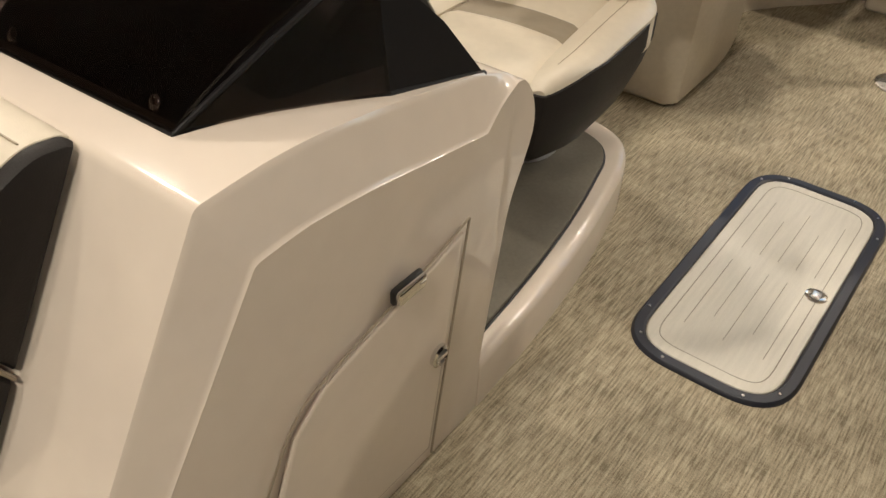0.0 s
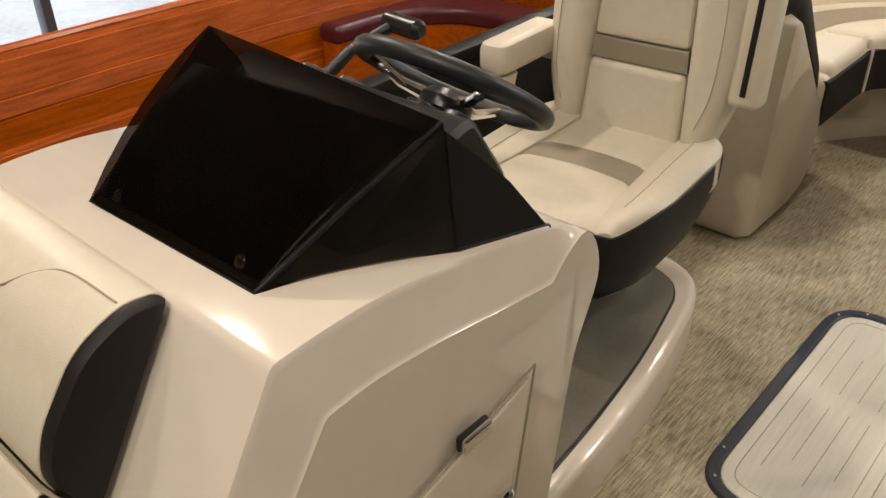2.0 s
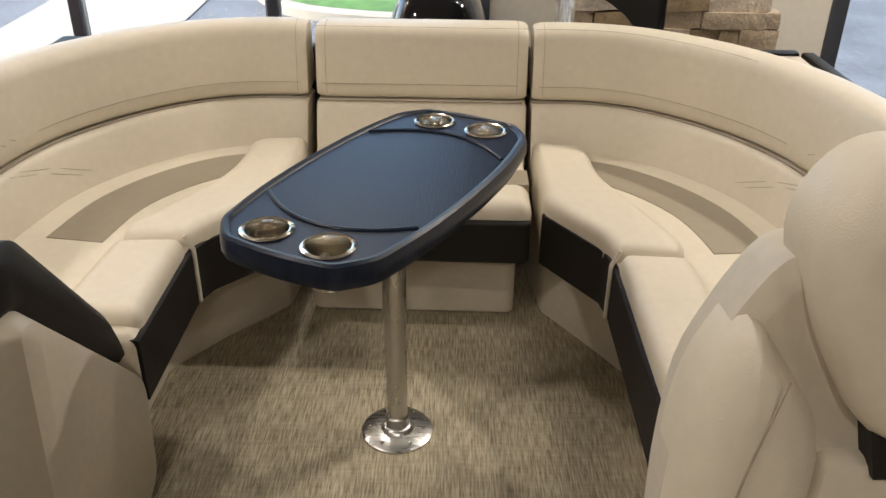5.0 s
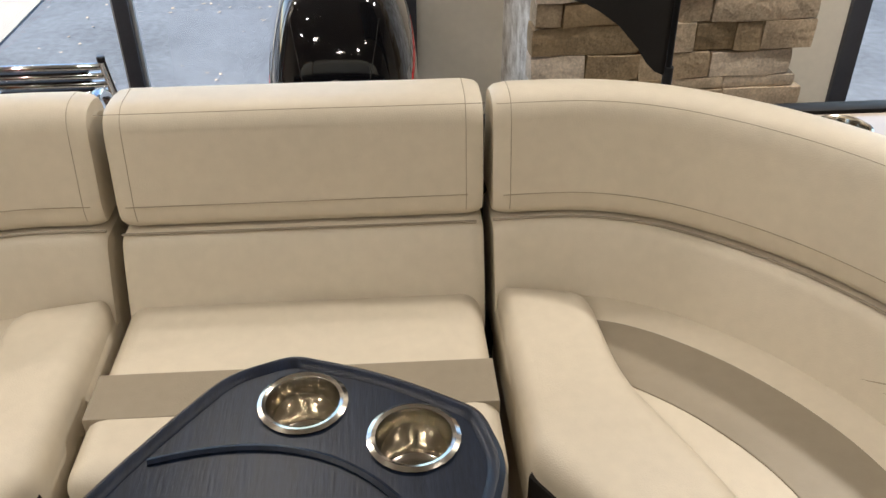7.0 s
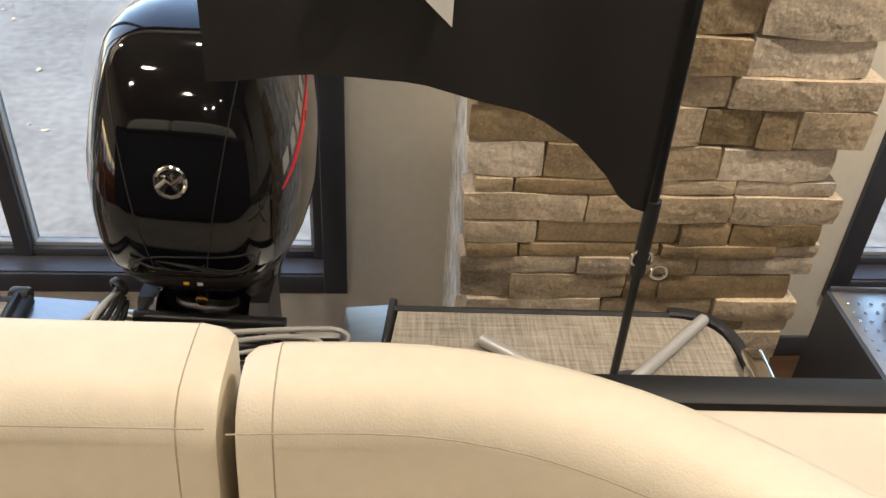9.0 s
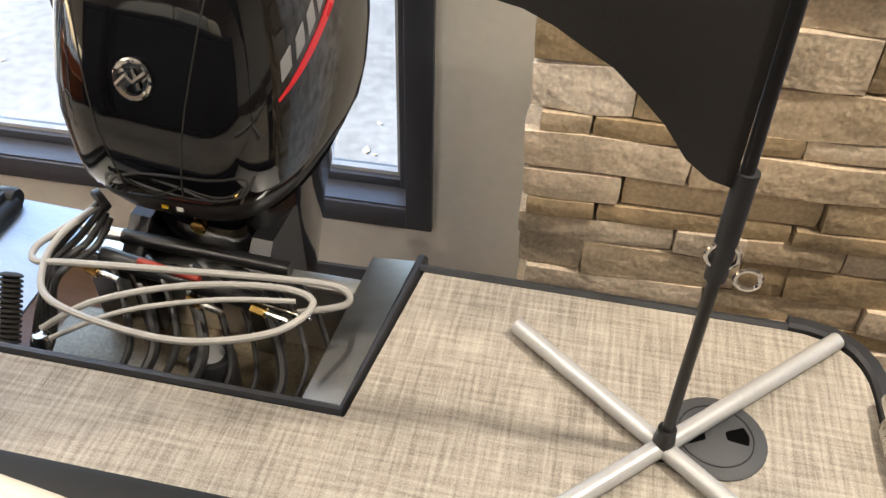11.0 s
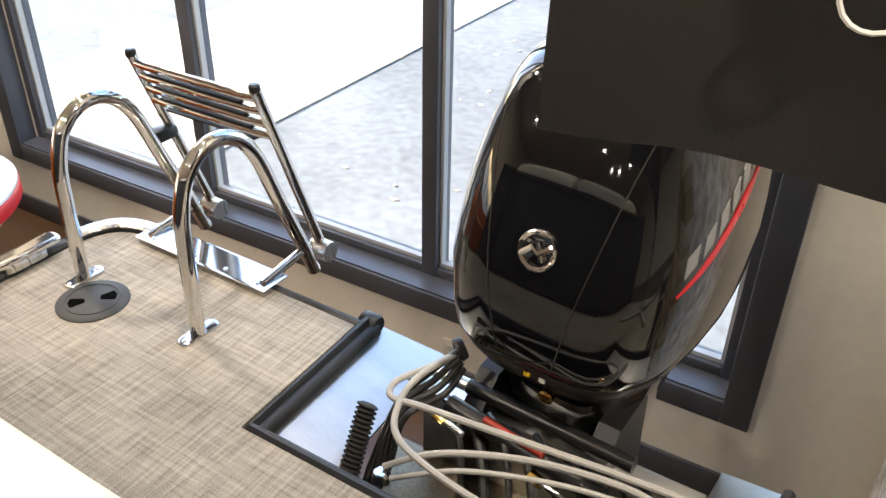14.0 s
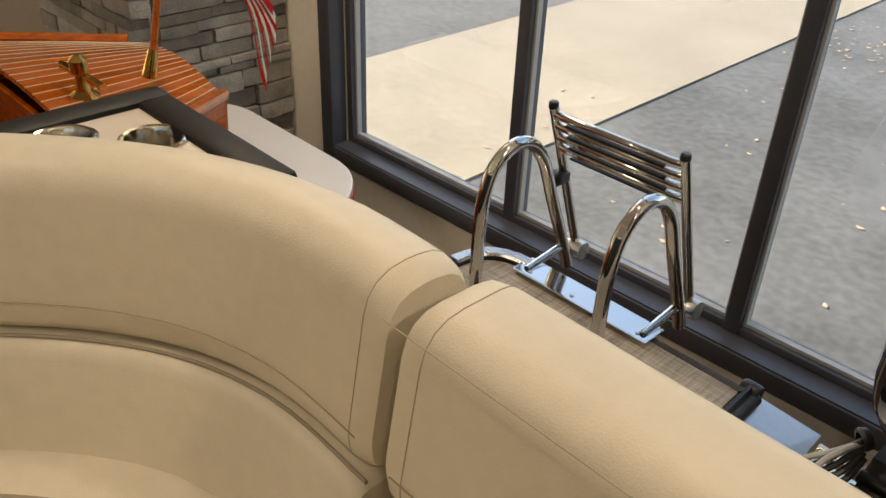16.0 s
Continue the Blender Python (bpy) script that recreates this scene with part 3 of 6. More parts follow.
right_edge = [(CX + 1.237, 1.1)] + [((a[0] + b[0]) / 2, (a[1] + b[1]) / 2) for a, b in zip(ring[16:24], stern[16:24])] + [(0.49, 2.018)]
left_edge = [(-0.388, 2.018)] + [((a[0] + b[0]) / 2, (a[1] + b[1]) / 2) for a, b in zip(ring[56:64], stern[56:64])] + [(CX - 1.237, 1.1)]
part("side_trim", edge_strip(right_edge[:-1], 0.030, -0.07, 0.012), RUBBER, trim)
part("side_trim", edge_strip(left_edge[1:], 0.030, -0.07, 0.012), RUBBER, trim)
part("rear_trim", edge_strip([(right_edge[-2][0], 2.010), (0.49, 2.010)], 0.018, -0.05, 0.007), RUBBER, trim)
part("rear_trim", edge_strip([(-0.388, 2.010), (left_edge[1][0], 2.010)], 0.018, -0.05, 0.007), RUBBER, trim)
part("notch_trim", edge_strip([(0.489, 2.04), (0.446, 1.656), (-0.372, 1.656), (-0.389, 2.04)][::-1], 0.020, -0.05, 0.007), RUBBER, trim)
for q in ((-0.389, 2.0),):
    part("trim_end", shift(lathed([(0.0, -0.022), (0.02, -0.022), (0.024, -0.015), (0.024, 0.015), (0.02, 0.022), (0, 0.022)], 14), Matrix.Translation((q[0], q[1] + 0.04, -0.015)) @ Matrix.Rotation(radians(90), 4, 'Y')), RUBBER, trim)

part("edge_roll", tubed([(-0.362, 1.668, -0.024), (-0.378, 2.036, -0.024)], 0.020, 14), RUBBER, trim)

hull = thing("boat_hull", "aluminium pontoon hull under the deck", "boat hull")
for x in (CX - 0.85, CX + 0.85):
    part("pontoon", tubed([(x, -4.9, -0.5), (x, -4.4, -0.5), (x, 1.2, -0.5), (x, 1.75, -0.48)], [0.12, 0.31, 0.31, 0.2], 20), ALU, hull)
    part("riser", boxed(x - 0.06, x + 0.06, -4.3, 1.6, -0.22, -0.051), ALU, hull)
    part("bunk", boxed(x - 0.15, x + 0.15, -3.6, 0.8, FLOOR_Z, -0.78, r=0.01), BLACKSATIN, hull, "black timber display bunk")
part("skirt", boxed(CX - 1.24, CX - 1.225, -4.55, 1.9, -0.13, -0.051), RAILBLACK, hull)
part("skirt", boxed(CX + 1.225, CX + 1.24, -4.55, 1.9, -0.13, -0.051), RAILBLACK, hull)
# motor well
for sgn, x0 in ((1, 0.435), (-1, -0.362)):
    bm = bmesh.new()
    wide = 0.085 if sgn > 0 else 0.145
    a, b, c, d = (x0, 1.68, -0.03), (x0 + sgn * 0.045, 2.06, -0.03), (x0 - sgn * (wide - 0.02), 2.10, -0.075), (x0 - sgn * wide, 1.68, -0.075)
    vs = [bm.verts.new(p) for p in (a, b, c, d)]
    vt = [bm.verts.new((p[0], p[1], p[2] - 0.006)) for p in (a, b, c, d)]
    bm.faces.new(vs)
    bm.faces.new(vt[::-1])
    for i in range(4):
        bm.faces.new((vs[i - 1], vs[i], vt[i], vt[i - 1]))
    part("well_side", bm, ALU, hull, "bare aluminium motor well cheek", smooth=False)
# same bare metal as the cheeks, coloured darker for the shade down here
part("well_floor", boxed(-0.30, 0.38, 1.672, 2.02, -0.30, -0.285), SHADEDALU, hull)
part("cap_nut", lathed([(0.018, -0.075), (0.018, -0.056), (0.013, -0.05), (0, -0.049)], 8, Matrix.Translation((-0.14, 1.736, 0))), CHROME, hull, "bright cap nut")
part("transom_cap", boxed(-0.27, 0.36, 2.018, 2.062, -0.119, -0.105, r=0.004), ALU, hull)
part("well_front", boxed(-0.36, 0.435, 1.669, 1.676, -0.34, -0.012), BLACKSATIN, hull)
part("transom", boxed(-0.24, 0.36, 2.02, 2.06, -0.62, -0.12, r=0.004), ALU, hull)

# ---------------------------------------------------------------- fence round the deck


def fence_run(name, x0, x1, y0, y1, label):
    f = thing(name, label, "fence", group="boat fence")
    w = 0.022 if y1 < 1.09 else 0.03
    part("top_rail", boxed(x0 - w, x1 + w, y0 - w, y1 + w, 0.645, 0.68, r=0.008), RAILBLACK, f)
    part("bottom_rail", boxed(x0 - w, x1 + w, y0 - w, y1 + w, 0.03, 0.065, r=0.006), RAILBLACK, f)
    part("panel", boxed(x0 - 0.004, x1 + 0.004, y0 - 0.004, y1 + 0.004, 0.0655, 0.6445), BROWN, f, "dark fence panel", smooth=False)
    n = max(2, int(max(x1 - x0, y1 - y0) / 0.8) + 1)
    for i in range(n):
        t = i / (n - 1)
        px, py = x0 + (x1 - x0) * t, y0 + (y1 - y0) * t
        part("post", boxed(px - 0.017, px + 0.017, py - 0.017, py + 0.017, 0.001, 0.644, r=0.004), RAILBLACK, f)
    return f


fence_run("fence", -0.72, CX + 1.15, 1.067, 1.067, "black metal boat fence behind the stern bench")
fence_run("fence", CX - 1.15, -0.775, 1.098, 1.098, "black metal boat fence at the stern corner")
fence_run("fence", CX - 1.20, CX - 1.20, -3.9, 1.10, "black metal boat fence beside the helm")
fence_run("fence", CX + 1.20, CX + 1.20, -3.9, 1.04, "black metal boat fence beside the passenger chair")

# ---------------------------------------------------------------- stern bench
RPATH = smooth_path([(0.372, 0.85), (0.54, 0.848), (0.68, 0.79), (0.83, 0.655), (0.945, 0.47), (1.0, 0.25), (1.015, 0.0), (1.015, -0.42)], 6)
LPATH = smooth_path([(-0.332, 0.865), (-0.50, 0.862), (-0.65, 0.805), (-0.80, 0.67), (-0.915, 0.48), (-0.965, 0.26), (-0.985, 0.02), (-0.985, -0.42)], 6)
CPATH = [(-0.302, 0.857), (-0.15, 0.857), (0.05, 0.857), (0.2, 0.855), (0.353, 0.855)]


def arc_profile(pts, r):
    return round_poly(pts, r, 4)


UPPER = arc_profile([(0.058, 0.552), (0.050, 0.59), (0.080, 0.778), (0.185, 0.778), (0.20, 0.56)][::-1], [0.02, 0.045, 0.045, 0.02, 0.018])
UPPER_MID = arc_profile([(0.058, 0.552), (0.050, 0.59), (0.080, 0.774), (0.206, 0.773), (0.19, 0.69), (0.185, 0.56)][::-1], [0.02, 0.01, 0.034, 0.045, 0.02, 0.018])
LOWER = arc_profile([(-0.03, 0.36), (0.002, 0.46), (0.038, 0.549), (0.19, 0.549), (0.19, 0.30), (-0.01, 0.30)][::-1], [0.02, 0.02, 0.02, 0.022, 0.03, 0.02])


def ended(path, prof, r=0.02, flip=False):
    """A swept pad with softened ends."""
    path = [tuple(p) for p in path]
    p = path
    cx = sum(q[0] for q in prof) / len(prof)
    cy = sum(q[1] for q in prof) / len(prof)
    pts = [Vector(q) for q in p]
    d0, d1 = (pts[1] - pts[0]).normalized(), (pts[-1] - pts[-2]).normalized()
    stations = [(pts[0], d0, 0.80), (pts[0] + d0 * r * 0.3, d0, 0.93), (pts[0] + d0 * r, d0, 1.0)]
    for i in range(1, len(pts) - 1):
        if (pts[i] - pts[0]).length > r * 1.3 and (pts[-1] - pts[i]).length > r * 1.3:
            stations.append((pts[i], (pts[i + 1] - pts[i - 1]).normalized(), 1.0))
    stations += [(pts[-1] - d1 * r, d1, 1.0), (pts[-1] - d1 * r * 0.3, d1, 0.93), (pts[-1], d1, 0.80)]
    s = -1 if flip else 1
    loops = []
    for c, d, k in stations:
        out = Vector((d.y, -d.x)) * s
        loops.append([(c.x + out.x * (cx + (o - cx) * (k * 0.5 + 0.5)), c.y + out.y * (cx + (o - cx) * (k * 0.5 + 0.5)), cy + (h - cy) * (k * 0.4 + 0.6)) for o, h in prof])
    return loft(bmesh.new(), loops)


def bench_base(parent, front, back, z1, mat=MOULD):
    """Moulded base below the seat; front and back are plan lines."""
    poly = list(front) + list(back)[::-1]
    part("base", padded(round_poly(poly, 0.02, 3), 0.0, z1, 0.012), mat, parent, "cream moulded plastic base")


# centre section
cen = thing("stern_bench", "cream vinyl stern bench with taupe stripe, centre section", "bench seat", group="stern lounge sections")
part("upper_bolster", ended(CPATH, UPPER_MID, 0.03, flip=True), CREAM, cen)
part("lower_backrest", ended(CPATH, LOWER, 0.025, flip=True), CREAM, cen)
seat_c = [(-0.308, 0.44), (0.347, 0.43), (0.345, 0.88), (-0.305, 0.885)]
part("seat_cushion", padded(round_poly(seat_c, 0.03, 4), 0.30, 0.425, 0.04, r0=0.01), CREAM, cen)
part("accent_band", padded([(-0.306, 0.562), (0.345, 0.557), (0.345, 0.660), (-0.306, 0.665)], 0.40, 0.4265, 0.002), TAUPE, cen, "taupe vinyl stripe")
part("front_panel", padded(round_poly([(-0.306, 0.424), (0.345, 0.414), (0.345, 0.50), (-0.306, 0.50)], 0.02, 3), 0.245, 0.375, 0.012, r0=0.008), BROWN, cen, "dark brown vinyl front panel")
part("base", padded(round_poly([(-0.29, 0.545), (0.32, 0.535), (0.32, 0.84), (-0.29, 0.84)], 0.03, 4), 0.0, 0.243, 0.015, r0=0.01), MOULD, cen)
for dz in (0.602,):
    part("stitching", tubed([(x, 0.857 + 0.0495, dz + 0.0) for x in (-0.285, 0.0, 0.325)], 0.0009, 5), STITCH, cen)
# taupe cord drawn for the dark seam groove between the two pads
part("piping", tubed([(-0.30, 0.90, 0.5505), (0.34, 0.897, 0.5505)], 0.0025, 6), TAUPE, cen)


def corner_section(path, sgn, inner, label):
    """Curved corner of the lounge. sgn: +1 for the side at positive x. inner: the seat's front line."""
    s = thing("corner_bench", label, "bench seat", group="stern lounge sections")
    fl = sgn > 0
    part("upper_bolster", ended(path, UPPER, 0.03, flip=fl), CREAM, s)
    part("lower_backrest", ended(path, LOWER, 0.025, flip=fl), CREAM, s)
    o = -1 if sgn > 0 else 1
    line = offset_path(path, o * 0.05)
    # the shaded groove under the bolster, drawn as a taupe cord
    part("piping", tubed([(x, y, 0.5505) for x, y in line], 0.0025, 6), TAUPE, s)
    for dz in (0.602,):
        part("stitching", tubed([(x, y, dz) for x, y in offset_path(path[1:26], o * 0.0485)], 0.0009, 5), STITCH, s)
    zig = [offset_path(path, o * q) for q in (0.052, 0.063)]
    for d in (0, 1):
        part("stitching", tubed([(*zig[0][27 + d], 0.604), (*zig[1][29 + d], 0.64), (*zig[1][32 + d], 0.69)], 0.0011, 5), STITCH, s)
        part("stitching", tubed([(*offset_path(path, o * 0.001)[22 + d], 0.452), (*offset_path(path, o * 0.020)[25 + d], 0.50), (*offset_path(path, o * 0.034)[28 + d], 0.535)], 0.0011, 5), STITCH, s)
    # seat
    back = offset_path(path, o * 0.02)
    poly = list(inner) + back[::-1]
    part("seat_cushion", padded(round_poly(poly, 0.012, 2), 0.29, 0.415, 0.035, r0=0.01), CREAM, s)
    return s, back


INR = [(0.375, 0.43), (0.445, 0.325), (0.512, 0.225), (0.525, 0.15), (0.525, -0.42)]
INL = [(-0.335, 0.44), (-0.41, 0.35), (-0.497, 0.255), (-0.52, 0.19), (-0.522, -0.16), (-0.522, -0.20)]
for path, sgn, inn, lab in ((RPATH, 1, INR, "curved cream vinyl port corner bench with taupe insert"), (LPATH, -1, INL, "curved cream vinyl starboard corner bench with taupe insert")):
    s, back = corner_section(path, sgn, inn, lab)
    if sgn > 0:
        s_port = s
    else:
        s_star = s
    # raised wrap along the inner end and the front edge
    p0, p1, p2 = Vector(inn[0]), Vector(inn[2]), Vector(inn[3])
    b0 = Vector(path[0])
    wx = 0.165 * sgn
    wrap = [tuple(p0), (inn[1][0], inn[1][1]), tuple(p1), (p2.x + 0.005 * sgn, p2.y), (p2.x + 0.16 * sgn, p2.y - 0.02), (p2.x + 0.175 * sgn, p2.y + 0.045),
            (p0.x + wx + 0.085 * sgn, p0.y - 0.02), (p0.x + wx + 0.01 * sgn, p0.y + 0.16), (p0.x + wx, b0.y - 0.03), (p0.x, b0.y)]
    rad = [0.02, 0.05, 0.06, 0.02, 0.05, 0.05, 0.08, 0.08, 0.05, 0.02]
    part("raised_edge", padded(round_poly(wrap, rad, 5), 0.38, 0.452, 0.036), CREAM, s, "cream padded seat edge")
    # taupe insert following the curve of the back
    o = -1 if sgn > 0 else 1
    a = offset_path(path, -o * 0.085)[5:32]
    c = offset_path(path, -o * 0.235)[5:32]
    part("accent_band", padded(list(a) + list(c)[::-1], 0.39, 0.4175, 0.002), TAUPE, s, "taupe vinyl insert")
    # second seat pad along the side
    y1 = inn[3][1] - 0.012
    xi = 0.53 if sgn > 0 else -0.525
    side = [(xi, -0.17 if sgn < 0 else -0.42), (xi, y1), (xi + 0.17 * sgn, y1 - 0.01), (xi + 0.19 * sgn, -0.17 if sgn < 0 else -0.42)]
    part("raised_edge", padded(round_poly(side, 0.03, 4), 0.38, 0.450, 0.034), CREAM, s, "cream padded seat edge")
    # dark front skirt
    fr = [tuple(q) for q in inn]
    skirt = edge_strip(offset_path(fr, -0.012 if sgn > 0 else 0.012), 0.03, 0.245, 0.40)
    part("front_panel", skirt, BROWN, s, "dark brown vinyl front panel")
    part("piping", tubed([(p2.x - 0.008 * sgn, p2.y, 0.25), (p2.x - 0.008 * sgn, p2.y, 0.40), (p2.x + 0.01 * sgn, p2.y, 0.44)], 0.006, 6), PIPING, s)
    fb = [(p[0] + 0.03 * sgn, p[1] + 0.13) if i < 3 else (p[0] + 0.12 * sgn, p[1] + 0.04) for i, p in enumerate(inn)]
    bench_base(s, fb, back, 0.288)

for parent, path, prof, flip, i0, along in ((cen, CPATH, UPPER_MID, True, 0.031, -1), (cen, CPATH, UPPER_MID, True, 0.031, 1), (s_port, RPATH, UPPER, True, 0.031, 1), (s_star, LPATH, UPPER, False, 0.031, 1)):
    a = Vector(path[0] if along > 0 else path[-1])
    d = (Vector(path[1] if along > 0 else path[-2]) - a).normalized()
    c = a + d * i0
    out = Vector((d.y, -d.x)) * (-1 if flip else 1) * along
    part("end_seam", tubed([(c.x + out.x * o, c.y + out.y * o, z) for o, z in prof[4:-4]], 0.0008, 5), STITCH, parent)
for parent, path, o, n in ((cen, CPATH, 0.055, None), (s_port, RPATH, -0.055, 22)):
    part("top_seam", tubed([(x, y, 0.7785) for x, y in (offset_path(path[:n], o) if parent is not cen else [(q[0], q[1] + o) for q in path])], 0.0007, 5), STITCH, parent)

# lounge backrest shells at the forward ends of the side seats
for sgn, x0, lab in ((-1, -0.525, "cream moulded lounge end with dark-sided cushion"), (1, 0.56, "cream moulded lounge end beside the passenger chair")):
    e = thing("lounge_end", lab, "lounge backrest", group="lounge ends")
    M = Matrix(((0, 0, sgn, x0), (1, 0, 0, 0 if sgn < 0 else -0.25), (0, 1, 0, 0), (0, 0, 0, 1)))
    shell = round_poly([(-0.655, 0.0), (-0.63, 0.42), (-0.60, 0.70), (-0.535, 0.70), (-0.17, 0.30), (-0.20, 0.05), (-0.30, 0.0)], [0.03, 0.1, 0.05, 0.05, 0.06, 0.06, 0.05], 5)
    bm = pillow(bmesh.new(), shell, [(0.05, -0.012), (0.02, 0.0), (0.0, 0.04), (0.0, 0.42), (0.02, 0.44)], M)
    part("shell", bm, MOULD, e)
    if sgn < 0:
        cush = round_poly([(-0.60, 0.70), (-0.565, 0.80), (-0.49, 0.80), (-0.22, 0.46), (-0.175, 0.31), (-0.53, 0.69)], [0.02, 0.05, 0.06, 0.05, 0.03, 0.02], 5)
        part("cushion_side", pillow(bmesh.new(), cush, [(0.02, 0.02), (0.0, 0.035), (0.0, 0.055)], M), BROWN, e, "dark brown vinyl cushion side")
        part("cushion", pillow(bmesh.new(), cush, [(0.0, 0.056), (-0.006, 0.07), (-0.006, 0.40), (0.02, 0.42)], M), CREAM, e)

# corner shelves with cup holders


def cup_holder(parent, m, r=0.043, depth=0.07, mat=CUPS):
    return part("cup_holder", lathed([(0.0, -depth - 0.008), (r - 0.002, -depth - 0.008), (r + 0.001, -0.002), (r + 0.008, 0.0), (r + 0.009, 0.002), (r + 0.004, 0.0045), (r, 0.003), (r - 0.002, -0.004), (r - 0.004, -depth), (r - 0.01, -depth - 0.004), (0.012, -depth - 0.004), (0.0, -depth - 0.004)], 28, m), mat, parent, "stainless steel cup holder")


for sgn in (-1, 1):
    path = LPATH if sgn < 0 else RPATH
    c = thing("corner_shelf", "cream corner shelf with steel cup holders", "shelf", group="corner shelves")
    o = 1 if sgn < 0 else -1
    arc = offset_path(path, o * 0.15)[4:34]
    corner = [(CX + sgn * 1.17, arc[-1][1]), (CX + sgn * 1.17, 1.075), (arc[0][0], 1.075)]
    cups = [(-1.065, 0.925), (-0.985, 1.03)] if sgn < 0 else [(1.14, 0.90), (1.045, 0.985)]
    part("top", plate(arc + corner, [circle(x, y, 0.044, 24) for x, y in cups], 0.645, 0.670), GELCOAT, c)
    part("foot", boxed(CX + sgn * 1.10 - 0.03, CX + sgn * 1.10 + 0.03, 0.95, 1.01, 0.0, 0.644), MOULD, c)
    for x, y in cups:
        cup_holder(c, Matrix.Translation((x, y, 0.671)), depth=0.06)

# brand-like wordmark on the starboard bolster: plain bars
wm = thing("bolster_wordmark", "dark embroidered wordmark on the bench bolster", "emblem")
off = offset_path(LPATH, 0.055)
for i in range(7):
    a, b = Vector(off[33]), Vector(off[36])
    p, d = a + (b - a) * (i / 7), (b - a).normalized()
    q = p + d * 0.014
    part("letter_bar", tubed([(p.x + 0.006, p.y, 0.665), ((p.x + q.x) / 2 + 0.004, (p.y + q.y) / 2, 0.683), (q.x + 0.006, q.y, 0.665)], 0.0022, 5), LOGO, wm)

# ---------------------------------------------------------------- table
TM = Matrix.Translation((-0.001, -0.044, 0)) @ Matrix.Rotation(radians(-26.8), 4, 'Z')
tab = thing("oval_table", "black-stained wooden table with four steel cup holders", "table")
half = [(0.118, 0.385), (0.172, 0.325), (0.196, 0.18), (0.203, 0.0), (0.196, -0.18), (0.172, -0.325), (0.118, -0.385)]
tout = round_poly(half + [(0.0, -0.398)] + [(-x, y) for x, y in half[::-1]] + [(0.0, 0.398)], [0.02, 0.03, 0.1, 0.1, 0.1, 0.03, 0.02, 0.1] * 2, 4)
tout = ccw(tout)
cups = [(sx * 0.0665, sy * 0.318) for sx in (-1, 1) for sy in (-1, 1)]
part("tabletop", shift(plate(inset(tout, 0.012), [circle(x, y, 0.0435, 24) for x, y in cups], 0.690, 0.716), TM), TABLE, tab)
bm = bmesh.new()
loops = [[(x, y, h) for x, y in inset(tout, d)] for d, h in ((0.020, 0.668), (0.006, 0.672), (0.0, 0.686), (0.0, 0.704), (0.003, 0.718), (0.009, 0.7225), (0.016, 0.7215), (0.021, 0.7165))]
loft(bm, loops, caps=False)
part("rim", shift(bm, TM), TABLE, tab)
for sy in (-1, 1):
    arc = [(x, sy * (0.258 - 2.7 * x * x)) for x in [i * 0.0186 - 0.167 for i in range(19)]]
    up = [(x, y) for x, y in arc]
    pts = [(x, y, 0.717) for x, y in up]
    part("tray_lip", shift(tubed(pts, 0.0045, 6), TM), TABLE, tab, "raised curved tray lip")
for x, y in cups:
    cup_holder(tab, TM @ Matrix.Translation((x, y, 0.717)), r=0.0405, depth=0.062)
part("table_post", lathed([(0.030, 0.02), (0.030, 0.05), (0.026, 0.055), (0.026, 0.35), (0.0285, 0.36), (0.0285, 0.66), (0.04, 0.67), (0.075, 0.683), (0.0, 0.684)], 20), STEEL, tab, "brushed aluminium table post")
part("floor_flange", lathed([(0.088, 0.0), (0.088, 0.004), (0.078, 0.009), (0.042, 0.012), (0.036, 0.022), (0.031, 0.024)], 30), STEEL, tab)
for i in range(6):
    a = i * math.pi / 3
    part("screw", lathed([(0.006, 0.0), (0.006, 0.011), (0.003, 0.0125), (0, 0.0125)], 8, Matrix.Translation((0.068 * math.cos(a), 0.068 * math.sin(a), 0))), CHROME, tab)
part("latch", shift(boxed(-0.045, 0.045, -0.30, -0.25, 0.672, 0.684, r=0.004), TM), STEEL, tab, "steel latch under the tabletop")

# ---------------------------------------------------------------- floor hatch
hm = thing("floor_hatch", "cream grooved floor hatch with dark blue-black rim and latch", "hatch")
hx0, hx1, hy0, hy1 = -0.193, 0.183, -1.658, -0.778
ho = ccw(round_poly([(hx0, hy0), (hx1, hy0), (hx1, hy1), (hx0, hy1)], 0.13, 9))
bm = bmesh.new()
loft(bm, [[(x, y, h) for x, y in inset(ho, d)] for d, h in ((0, 0.0), (0.002, 0.006), (0.006, 0.010), (0.026, 0.010), (0.031, 0.006), (0.031, 0.001))], caps=False)
part("rim", bm, material("navy_rim", (0.018, 0.021, 0.032), 0.4, vary=0.1, scale=20), hm)
part("lid", padded(inset(ho, 0.033), 0.0005, 0.007, 0.003), HATCH, hm)
inner = inset(ho, 0.062)
part("border_groove", tubed([(x, y, 0.0068) for x, y in inner], 0.0013, 5, closed=True), GROOVE, hm)
for i in range(5):
    gx = hx0 + 0.10 + i * 0.046
    cut = (-1.51, -0.93) if i % 2 == 0 else (-1.45, -1.0)
    for a, b in ((cut[0], -1.23), (-1.17, cut[1])):
        part("groove", tubed([(gx, a, 0.0068), (gx, b, 0.0068)], 0.0013, 5), GROOVE, hm)
lt = part("latch", lathed([(0.026, 0.006), (0.026, 0.0095), (0.021, 0.0115), (0.014, 0.0085), (0.0, 0.0085)], 22, Matrix.Translation((0.115, -1.235, 0))), CHROME, hm, "round chrome flush latch")
part("latch_pull", boxed(0.105, 0.125, -1.25, -1.22, 0.0086, 0.0125, r=0.002), STEEL, lt)
